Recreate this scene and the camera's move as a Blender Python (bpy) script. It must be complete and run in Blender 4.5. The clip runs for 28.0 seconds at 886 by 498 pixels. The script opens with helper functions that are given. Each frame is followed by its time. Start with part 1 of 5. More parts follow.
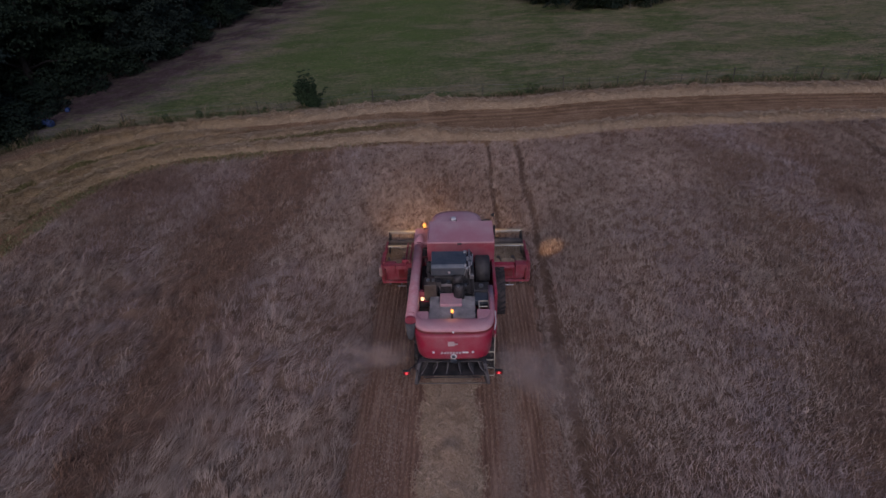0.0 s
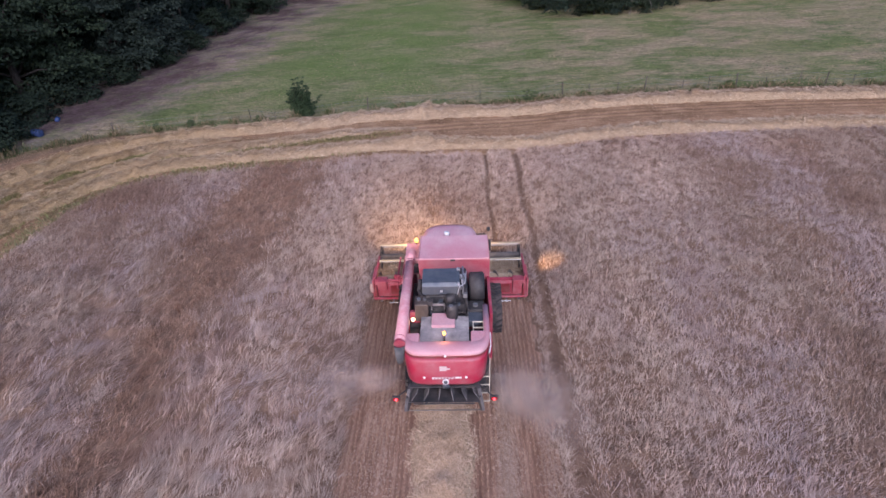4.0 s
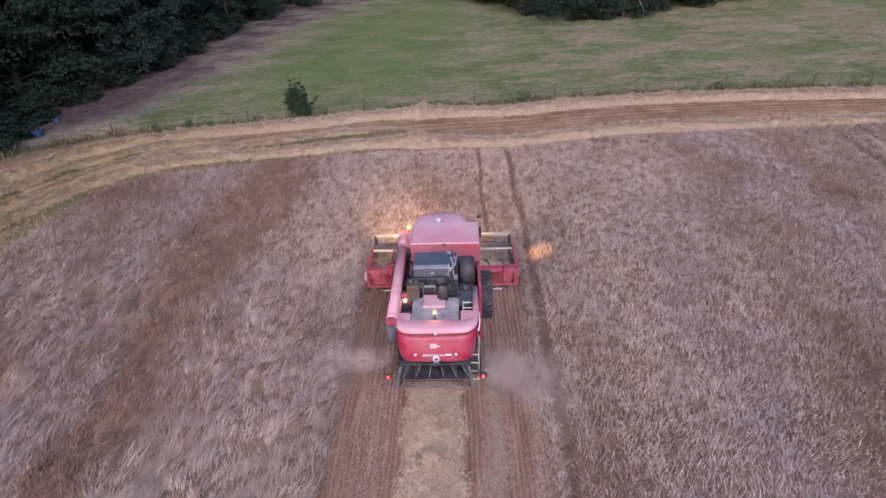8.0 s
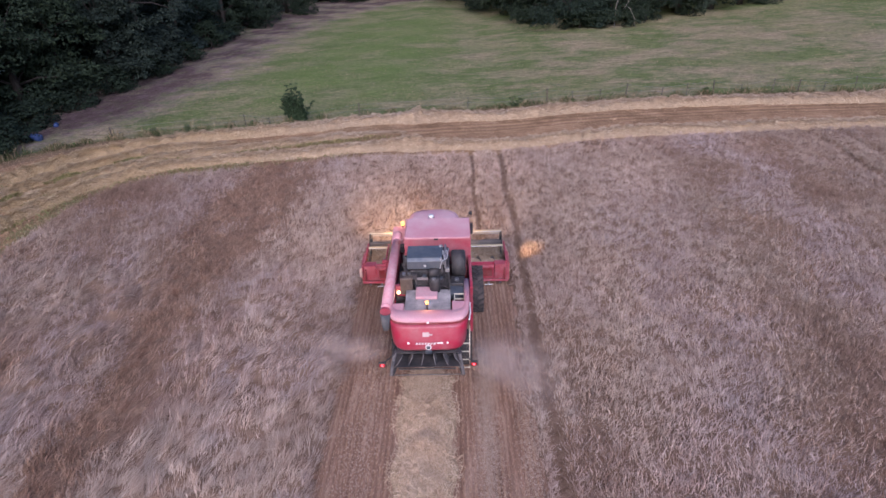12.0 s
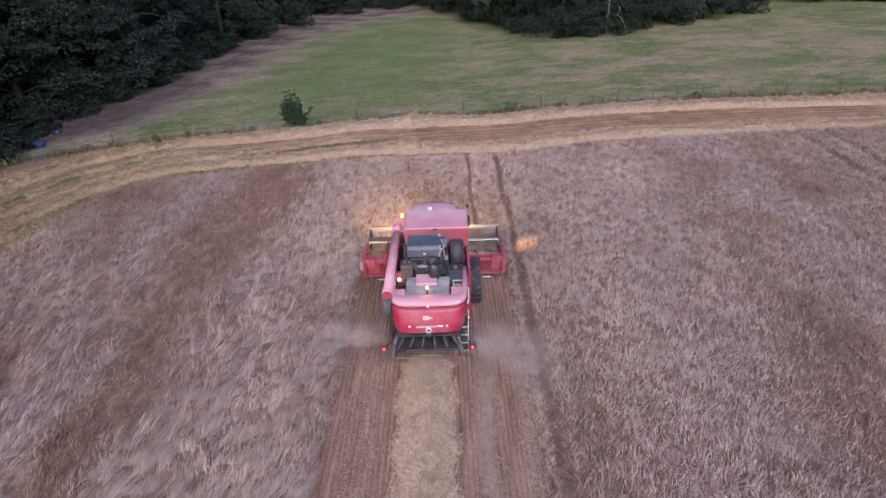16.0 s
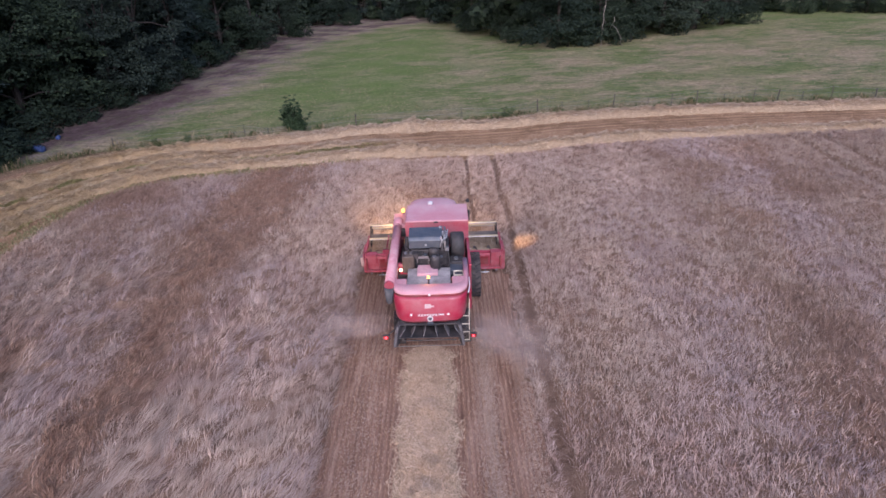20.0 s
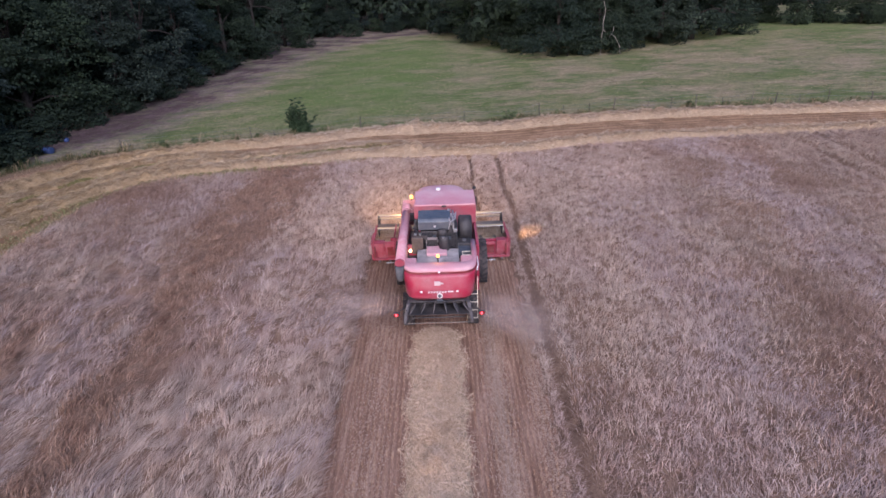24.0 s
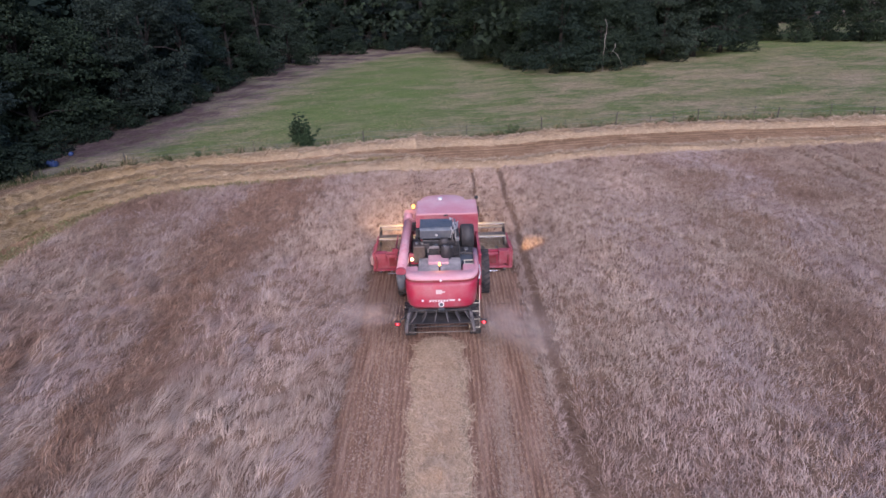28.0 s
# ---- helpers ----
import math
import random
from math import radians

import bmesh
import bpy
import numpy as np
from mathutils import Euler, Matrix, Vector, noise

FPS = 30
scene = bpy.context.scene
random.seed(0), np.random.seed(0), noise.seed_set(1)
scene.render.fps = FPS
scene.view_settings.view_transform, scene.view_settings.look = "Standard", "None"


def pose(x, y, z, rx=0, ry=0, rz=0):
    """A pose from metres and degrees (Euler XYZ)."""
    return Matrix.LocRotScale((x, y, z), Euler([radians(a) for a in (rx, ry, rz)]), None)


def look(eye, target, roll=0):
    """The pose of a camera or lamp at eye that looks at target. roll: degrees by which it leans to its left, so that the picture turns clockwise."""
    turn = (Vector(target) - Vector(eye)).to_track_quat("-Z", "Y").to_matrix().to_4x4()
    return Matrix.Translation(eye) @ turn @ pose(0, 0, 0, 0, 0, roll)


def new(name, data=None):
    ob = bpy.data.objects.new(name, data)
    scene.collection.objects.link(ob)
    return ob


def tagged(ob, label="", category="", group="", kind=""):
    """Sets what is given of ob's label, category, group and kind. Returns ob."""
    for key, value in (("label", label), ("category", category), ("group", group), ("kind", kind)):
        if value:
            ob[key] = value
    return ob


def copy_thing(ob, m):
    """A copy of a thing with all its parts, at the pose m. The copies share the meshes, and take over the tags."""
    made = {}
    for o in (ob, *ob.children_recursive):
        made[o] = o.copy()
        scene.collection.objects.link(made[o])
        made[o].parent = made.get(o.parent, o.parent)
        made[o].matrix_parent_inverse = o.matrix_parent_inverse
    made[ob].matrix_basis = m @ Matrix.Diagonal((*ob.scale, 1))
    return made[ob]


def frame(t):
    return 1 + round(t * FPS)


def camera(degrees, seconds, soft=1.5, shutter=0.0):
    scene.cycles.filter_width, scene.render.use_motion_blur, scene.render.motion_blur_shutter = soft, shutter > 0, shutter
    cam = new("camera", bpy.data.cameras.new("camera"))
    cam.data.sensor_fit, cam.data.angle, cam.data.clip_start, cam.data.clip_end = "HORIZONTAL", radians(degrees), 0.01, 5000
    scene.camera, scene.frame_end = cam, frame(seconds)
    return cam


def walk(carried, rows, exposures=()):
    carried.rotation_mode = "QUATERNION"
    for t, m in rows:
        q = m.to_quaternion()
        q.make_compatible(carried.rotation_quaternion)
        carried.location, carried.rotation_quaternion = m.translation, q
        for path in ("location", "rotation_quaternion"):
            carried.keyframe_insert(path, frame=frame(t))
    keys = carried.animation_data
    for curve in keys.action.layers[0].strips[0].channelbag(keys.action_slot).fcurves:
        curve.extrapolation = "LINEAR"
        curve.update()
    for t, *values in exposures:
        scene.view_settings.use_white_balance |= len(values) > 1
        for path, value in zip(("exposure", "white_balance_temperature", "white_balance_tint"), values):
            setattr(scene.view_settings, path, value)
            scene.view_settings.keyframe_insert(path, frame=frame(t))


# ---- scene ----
# ---- camera ----
cam = camera(73.7, 28.0, soft=1.55)
PATH = [
    (0.0, 0.254, -11.089, 13.329, 1.979, 31.828, -1.817),
    (1.0, 0.419, -10.666, 13.290, 2.200, 31.667, -1.995),
    (2.0, 0.451, -10.306, 13.220, 2.161, 31.475, -1.990),
    (3.0, 0.491, -10.006, 13.146, 2.164, 31.368, -2.034),
    (6.0, 0.491, -10.518, 12.883, 1.844, 30.788, -2.216),
    (7.0, 0.574, -10.734, 12.796, 1.757, 30.596, -2.038),
    (8.0, 0.678, -10.917, 12.720, 1.737, 30.401, -1.970),
    (9.0, 0.755, -11.074, 12.656, 1.702, 30.193, -1.945),
    (10.0, 0.791, -11.251, 12.642, 1.612, 29.985, -1.903),
    (11.0, 0.804, -11.470, 12.665, 1.461, 29.790, -1.842),
    (12.0, 0.794, -11.705, 12.667, 1.235, 29.604, -1.804),
    (15.0, 0.737, -12.439, 12.440, 0.857, 28.785, -1.877),
    (16.0, 0.688, -12.656, 12.371, 0.706, 28.451, -1.944),
    (17.0, 0.653, -12.769, 12.307, 0.596, 28.094, -1.927),
    (18.0, 0.626, -12.885, 12.233, 0.505, 27.806, -1.861),
    (19.0, 0.593, -13.060, 12.106, 0.395, 27.545, -1.819),
    (20.0, 0.530, -13.234, 11.922, 0.262, 27.236, -1.810),
    (21.0, 0.456, -13.404, 11.720, 0.157, 26.906, -1.839),
    (24.0, 0.204, -14.111, 11.174, 0.139, 25.806, -1.740),
    (25.0, 0.218, -14.155, 11.114, 0.284, 25.385, -1.848),
    (26.0, 0.224, -14.163, 11.022, 0.402, 24.949, -1.934),
    (27.0, 0.226, -14.153, 10.929, 0.432, 24.520, -1.911),
    (28.0, 0.224, -14.100, 10.863, 0.369, 24.108, -1.723),
]
walk(cam, [(t, pose(x, y, z, 0, 0, turn) @ pose(0, 0, 0, 90 - tilt) @ pose(0, 0, 0, 0, 0, lean)) for t, x, y, z, turn, tilt, lean in PATH],
     exposures=[(0.0, -1.15, 5290, 24), (0.3, -0.2, 5290, 24), (0.6, 0.38, 5290, 24), (1.0, 0.63, 5290, 24), (28.0, 0.63, 5290, 24)])

# ---- light: an overcast dusk ----
world = bpy.data.worlds.new("dusk_sky")
scene.world = world
world.use_nodes = True
wn = world.node_tree
sky = wn.nodes.new("ShaderNodeTexSky")
sky.sky_type, sky.sun_disc = "NISHITA", False
sky.sun_elevation, sky.sun_rotation, sky.dust_density = radians(24), radians(200), 4.0
wn.links.new(sky.outputs[0], wn.nodes["Background"].inputs[0])
wn.nodes["Background"].inputs[1].default_value = 0.1
sun = new("sun", bpy.data.lights.new("sun", "SUN"))
sun.data.energy, sun.data.angle, sun.data.color = 1.75, radians(24), (1.0, 0.93, 0.88)
sun.matrix_world = look((10, -27, 22), (0, 0, 0))


# ---- materials ----
def material(name, rough=0.8, metal=0.0):
    m = bpy.data.materials.new(name)
    m.use_nodes = True
    b = m.node_tree.nodes["Principled BSDF"]
    b.inputs["Roughness"].default_value, b.inputs["Metallic"].default_value = rough, metal
    return m, m.node_tree, b


def node(tree, kind, **values):
    n = tree.nodes.new(kind)
    for key, value in values.items():
        n.inputs[key].default_value = value
    return n


def place(tree, stretch=(1, 1, 1), local=True):
    """Coordinates in metres, stretched."""
    co = tree.nodes.new("ShaderNodeTexCoord") if local else tree.nodes.new("ShaderNodeNewGeometry")
    mp = tree.nodes.new("ShaderNodeMapping")
    mp.inputs["Scale"].default_value = stretch
    tree.links.new(co.outputs["Object" if local else "Position"], mp.inputs[0])
    return mp.outputs[0]


def grains(tree, scale, stretch=(1, 1, 1), detail=4.0, local=True, rough=0.6):
    n = node(tree, "ShaderNodeTexNoise", Scale=scale, Detail=detail, Roughness=rough)
    tree.links.new(place(tree, stretch, local), n.inputs["Vector"])
    return n.outputs["Fac"]


def ramp(tree, fac, stops):
    r = tree.nodes.new("ShaderNodeValToRGB")
    while len(r.color_ramp.elements) < len(stops):
        r.color_ramp.elements.new(0.5)
    for e, (at, colour) in zip(r.color_ramp.elements, stops):
        e.position, e.color = at, (*colour, 1) if len(colour) == 3 else colour
    tree.links.new(fac, r.inputs[0])
    return r.outputs[0]


def blend(tree, fac, a, b, how="MIX"):
    m = tree.nodes.new("ShaderNodeMix")
    m.data_type, m.blend_type = "RGBA", how
    for value, socket in ((fac, m.inputs[0]), (a, m.inputs[6]), (b, m.inputs[7])):
        if hasattr(value, "is_linked"):
            tree.links.new(value, socket)
        else:
            socket.default_value = value if not isinstance(value, tuple) else (*value, 1)
    return m.outputs[2]


def bump(tree, bsdf, height, strength=0.4, distance=0.02):
    b = node(tree, "ShaderNodeBump", Strength=strength, Distance=distance)
    tree.links.new(height, b.inputs["Height"])
    tree.links.new(b.outputs[0], bsdf.inputs["Normal"])


def paint(name, colour, rough=0.45, metal=0.0, dust=(0.3, 0.24, 0.2), amount=0.35, scale=3.0):
    """A painted or bare metal or plastic surface under field dust."""
    m, t, b = material(name, rough, metal)
    broad = ramp(t, grains(t, scale), [(0.35, (0, 0, 0)), (0.75, (1, 1, 1))])
    fine = ramp(t, grains(t, 40), [(0.3, (0.82, 0.82, 0.82)), (0.7, (1.1, 1.1, 1.1))])
    k = node(t, "ShaderNodeMath")
    k.operation = "MULTIPLY"
    t.links.new(broad, k.inputs[0])
    k.inputs[1].default_value = amount
    c = blend(t, k.outputs[0], colour, dust)
    t.links.new(blend(t, 1.0, c, fine, "MULTIPLY"), b.inputs["Base Color"])
    r = ramp(t, grains(t, 9), [(0.3, (rough * 0.8,) * 3), (0.7, (min(1, rough * 1.3),) * 3)])
    t.links.new(r, b.inputs["Roughness"])
    bump(t, b, grains(t, 60), 0.08, 0.004)
    return m


def glow(name, colour, strength):
    m, t, b = material(name, 0.3)
    b.inputs["Base Color"].default_value = (*colour, 1)
    b.inputs["Emission Color"].default_value = (*colour, 1)
    b.inputs["Emission Strength"].default_value = strength
    return m


def weathered(t, c):
    """Older, damper straw on the bend at the field's left side."""
    pos = t.nodes.new("ShaderNodeSeparateXYZ")
    t.links.new(place(t, (0.02, 1, 1), False), pos.inputs[0])
    k = node(t, "ShaderNodeMath")
    k.operation = "ADD"
    t.links.new(pos.outputs[0], k.inputs[0])
    k.inputs[1].default_value = 0.6
    old = ramp(t, k.outputs[0], [(0.18, (1, 1, 1)), (0.46, (0, 0, 0))])
    patchy = blend(t, 1.0, old, ramp(t, grains(t, 0.9, (1, 1, 1), 6.0, False), [(0.3, (0.55, 0.55, 0.55)), (0.6, (1, 1, 1))]), "MULTIPLY")
    return blend(t, patchy, c, (0.86, 0.82, 0.66), "MULTIPLY")


def blades(name, stops, patches=None, rough=0.75, shine=0.25, old=False, own=False):
    """Stalks and leaves: a colour by piece, and large patches over the field."""
    m, t, b = material(name, rough)
    geo = t.nodes.new("ShaderNodeNewGeometry")
    c = ramp(t, geo.outputs["Random Per Island"], stops)
    if patches:
        for scale, stretch, lo, hi, colour, amount in patches:
            f = ramp(t, grains(t, scale, stretch, 5.0), [(lo, (0, 0, 0)), (hi, (amount,) * 3)])
            c = blend(t, f, c, colour, "MULTIPLY")
    c = weathered(t, c) if old else c
    if own:
        each = t.nodes.new("ShaderNodeObjectInfo")
        c = blend(t, 1.0, c, ramp(t, each.outputs["Random"], [(0.0, (0.78, 0.86, 1.0)), (0.45, (1.0, 1.0, 1.0)), (1.0, (1.22, 1.22, 1.05))]), "MULTIPLY")
    t.links.new(c, b.inputs["Base Color"])
    b.inputs["Specular IOR Level"].default_value = shine
    tr = t.nodes.new("ShaderNodeBsdfTranslucent")
    t.links.new(c, tr.inputs[0])
    mx = node(t, "ShaderNodeMixShader", Fac=0.3)
    t.links.new(b.outputs[0], mx.inputs[1])
    t.links.new(tr.outputs[0], mx.inputs[2])
    t.links.new(mx.outputs[0], t.nodes["Material Output"].inputs[0])
    return m


def soil(name, stops, scale=1.2, stretch=(1, 1, 1), rough=0.95, rows=None, old=False):
    m, t, b = material(name, rough)
    c = ramp(t, grains(t, scale, stretch, 8.0), stops)
    fine = ramp(t, grains(t, 22, stretch, 6.0), [(0.3, (0.6, 0.6, 0.6)), (0.7, (1.25, 1.25, 1.25))])
    c = blend(t, 1.0, c, fine, "MULTIPLY")
    c = weathered(t, c) if old else c
    if rows:
        drill = node(t, "ShaderNodeTexWave", Scale=6.283 / rows / 20, Distortion=5.0, Detail=5.0)
        drill.inputs["Detail Scale"].default_value = 1.5
        t.links.new(place(t, (1, 0.12, 1)), drill.inputs["Vector"])
        c = blend(t, 0.36, c, ramp(t, drill.outputs["Fac"], [(0.15, (0.70, 0.65, 0.62)), (0.75, (1.3, 1.27, 1.22))]), "MULTIPLY")
    t.links.new(c, b.inputs["Base Color"])
    b.inputs["Specular IOR Level"].default_value = 0.15
    bump(t, b, grains(t, 18, stretch, 6.0), 0.8, 0.05)
    return m


CROP_PATCHES = [
    (0.13, (1, 0.75, 1), 0.46, 0.64, (0.66, 0.565, 0.52), 0.95),
    (0.2, (1, 0.6, 1), 0.48, 0.62, (0.90, 0.905, 0.97), 0.9),
    (0.15, (0.7, 1, 1), 0.48, 0.62, (1.12, 1.10, 1.12), 0.95),
    (0.7, (1, 0.5, 1), 0.46, 0.72, (0.74, 0.67, 0.65), 0.7),
    (2.6, (1, 0.6, 1), 0.50, 0.66, (0.66, 0.57, 0.52), 0.75),
]
M_CROP = blades("ripe_barley", [(0, (0.415, 0.313, 0.250)), (0.4, (0.498, 0.389, 0.317)), (0.8, (0.556, 0.445, 0.368)), (1, (0.618, 0.509, 0.427))], CROP_PATCHES)
# Pale copy: own paleness, plus lamp and ridge light put into the colour.
M_CROP_PALE = blades("pale_lit_barley", [(0, (0.499, 0.377, 0.298)), (0.5, (0.590, 0.467, 0.379)), (1, (0.681, 0.556, 0.464))], CROP_PATCHES[1:])
# Dull copy: own dull tone, plus shade of the laid crop as colour.
M_CROP_DULL = blades("dull_barley", [(0, (0.325, 0.240, 0.185)), (0.5, (0.408, 0.313, 0.248)), (1, (0.53, 0.425, 0.345))], CROP_PATCHES)
M_CROP_RED = blades("red_weedy_barley", [(0, (0.234, 0.140, 0.094)), (0.5, (0.342, 0.217, 0.151)), (1, (0.460, 0.322, 0.238))], CROP_PATCHES[3:])
M_CROP_MAUVE = blades("mauve_barley", [(0, (0.395, 0.306, 0.282)), (0.5, (0.475, 0.378, 0.352)), (1, (0.585, 0.480, 0.448))], CROP_PATCHES[3:])
# Dark brown carries the shade between the stalks.
M_CANOPY = soil("shaded_undergrowth", [(0.3, (0.165, 0.103, 0.068)), (0.7, (0.285, 0.19, 0.135))], 3.0)
M_STRAW = blades("cut_straw", [(0, (0.358, 0.264, 0.178)), (0.4, (0.500, 0.389, 0.279)), (0.8, (0.612, 0.494, 0.368)), (1, (0.695, 0.590, 0.463))],
                 [(0.9, (1, 1, 1), 0.45, 0.75, (0.78, 0.68, 0.55), 0.7)], old=True)
M_STRAWBED = soil("straw_bed", [(0.3, (0.258, 0.184, 0.116)), (0.7, (0.446, 0.336, 0.224))], 6.0, old=True)
M_STUBBLE = blades("stubble_stalks", [(0, (0.225, 0.128, 0.080)), (0.5, (0.405, 0.262, 0.172)), (1, (0.62, 0.445, 0.315))])
M_SWATH = blades("fresh_straw", [(0, (0.526, 0.382, 0.252)), (0.4, (0.665, 0.510, 0.365)), (0.8, (0.770, 0.607, 0.450)), (1, (0.845, 0.700, 0.545))],
                 [(1.3, (1, 1, 1), 0.45, 0.75, (0.80, 0.72, 0.62), 0.6)])
M_SWATHBED = soil("fresh_straw_bed", [(0.3, (0.38, 0.28, 0.18)), (0.7, (0.54, 0.415, 0.285))], 5.0)
M_CHAFF = blades("pale_chaff", [(0.0, (0.47, 0.345, 0.26)), (1.0, (0.70, 0.56, 0.455))])
M_HSTUB = blades("headland_stalks", [(0, (0.215, 0.136, 0.074)), (0.5, (0.38, 0.252, 0.155)), (1, (0.51, 0.37, 0.25))])
M_TRACK = soil("cut_ground", [(0.3, (0.225, 0.128, 0.087)), (0.5, (0.335, 0.207, 0.146)), (0.72, (0.485, 0.338, 0.252))], 0.9, (3.0, 0.35, 1), rows=0.145)
M_EARTH = soil("field_earth", [(0.3, (0.10, 0.065, 0.045)), (0.7, (0.19, 0.125, 0.09))], 0.7)
M_GRASS = blades("rough_grass", [(0.0, (0.07, 0.075, 0.03)), (0.35, (0.15, 0.13, 0.06)), (0.7, (0.28, 0.21, 0.12)), (1.0, (0.42, 0.32, 0.20))])
M_GREEN = blades("green_weeds", [(0.0, (0.035, 0.06, 0.02)), (0.6, (0.08, 0.12, 0.035)), (1.0, (0.16, 0.18, 0.07))])
M_WEED = blades("headland_weed_leaves", [(0, (0.108, 0.110, 0.037)), (0.6, (0.209, 0.189, 0.069)), (1, (0.338, 0.275, 0.125))])
M_EDGE = blades("edge_grass_leaves", [(0, (0.13, 0.135, 0.055)), (0.5, (0.20, 0.215, 0.09)), (0.8, (0.30, 0.28, 0.14)), (1, (0.42, 0.33, 0.20))])
M_LEAF = blades("dark_leaves", [(0, (0.029, 0.040, 0.029)), (0.5, (0.034, 0.048, 0.032)), (0.85, (0.040, 0.056, 0.034)), (1, (0.049, 0.067, 0.038))], [(0.55, (1, 1, 1), 0.42, 0.66, (0.72, 0.74, 0.8), 0.8)], 0.85, 0.1, own=True)
M_LEAF2 = blades("grey_leaves", [(0, (0.031, 0.041, 0.034)), (0.5, (0.039, 0.052, 0.040)), (1, (0.054, 0.071, 0.052))], [(0.55, (1, 1, 1), 0.42, 0.66, (0.75, 0.76, 0.8), 0.8)], 0.85, 0.1, own=True)
M_BUSH = blades("bush_leaves", [(0.0, (0.022, 0.042, 0.02)), (0.5, (0.04, 0.066, 0.032)), (1.0, (0.09, 0.125, 0.062))], None, 0.8, 0.1)
M_NETTLE = blades("weed_leaves", [(0.0, (0.05, 0.075, 0.03)), (0.6, (0.09, 0.12, 0.05)), (1.0, (0.17, 0.18, 0.09))])
M_BARK = soil("bark", [(0.3, (0.03, 0.025, 0.02)), (0.7, (0.07, 0.058, 0.05))], 5.0, (3, 3, 0.6))
M_DEADWOOD = soil("pale_dead_wood", [(0.3, (0.17, 0.15, 0.13)), (0.7, (0.30, 0.27, 0.235))], 6.0, (3, 3, 0.6))
M_POST = soil("weathered_post", [(0.3, (0.07, 0.06, 0.05)), (0.7, (0.16, 0.135, 0.115))], 9.0, (3, 3, 0.5))
M_WIRE = paint("fence_wire", (0.25, 0.25, 0.26), 0.5, 0.8)


def pasture_material():
    m, t, b = material("grazed_pasture", 0.95)
    green = ramp(t, grains(t, 0.13, (1, 0.8, 1), 7.0), [(0.3, (0.108, 0.152, 0.048)), (0.48, (0.165, 0.192, 0.076)), (0.68, (0.262, 0.24, 0.125))])
    lush_shade = t.nodes.new("ShaderNodeAttribute")
    lush_shade.attribute_name = "lush_shade"
    dry = ramp(t, grains(t, 0.28, (0.6, 1, 1), 12.0, True, 0.70), [(0.44, (0, 0, 0)), (0.60, (1.0, 1.0, 1.0))])
    dry = blend(t, lush_shade.outputs["Fac"], dry, blend(t, 0.62, dry, (0.05, 0.05, 0.05)))
    c = blend(t, dry, green, (0.36, 0.288, 0.192))
    streak = ramp(t, grains(t, 2.4, (0.34, 1, 1), 8.0, True, 0.72), [(0.36, (0.60, 0.68, 0.55)), (0.52, (0.98, 0.98, 0.95)), (0.66, (1.3, 1.22, 1.1))])
    c = blend(t, 0.85, c, streak, "MULTIPLY")
    c = blend(t, lush_shade.outputs["Fac"], c, blend(t, 0.66, c, (0.14, 0.212, 0.05)))
    at = t.nodes.new("ShaderNodeAttribute")
    at.attribute_name = "bare"
    wob = node(t, "ShaderNodeMath")
    wob.operation = "MULTIPLY_ADD"
    t.links.new(grains(t, 0.9, (1, 1, 1), 10.0, True, 0.7), wob.inputs[0])
    wob.inputs[1].default_value = 2.3
    t.links.new(at.outputs["Fac"], wob.inputs[2])
    low = node(t, "ShaderNodeMath")
    low.operation = "MULTIPLY"
    t.links.new(wob.outputs[0], low.inputs[0])
    low.inputs[1].default_value = 0.4
    bare = ramp(t, low.outputs[0], [(0.52, (0, 0, 0)), (0.86, (1, 1, 1))])
    mud = ramp(t, grains(t, 0.8, (1, 0.7, 1), 11.0, True, 0.72), [(0.35, (0.135, 0.094, 0.090)), (0.52, (0.19, 0.136, 0.132)), (0.72, (0.29, 0.226, 0.220))])
    # Pale stony edge; the dark end is tree shade put into the mud.
    stony_shade = ramp(t, at.outputs["Fac"], [(0.30, (1.15, 1.15, 1.15)), (0.45, (1.6, 1.56, 1.55)), (0.62, (1.05, 1.0, 1.0)), (1.0, (0.68, 0.62, 0.60))])
    mud = blend(t, 1.0, mud, stony_shade, "MULTIPLY")
    c = blend(t, bare, c, mud)
    fine = ramp(t, grains(t, 7, (0.5, 1, 1), 8.0), [(0.3, (0.5, 0.5, 0.5)), (0.7, (1.15, 1.15, 1.15))])
    t.links.new(blend(t, 1.0, c, fine, "MULTIPLY"), b.inputs["Base Color"])
    b.inputs["Specular IOR Level"].default_value = 0.1
    bump(t, b, grains(t, 6, (1, 1, 1), 8.0), 0.9, 0.12)
    return m


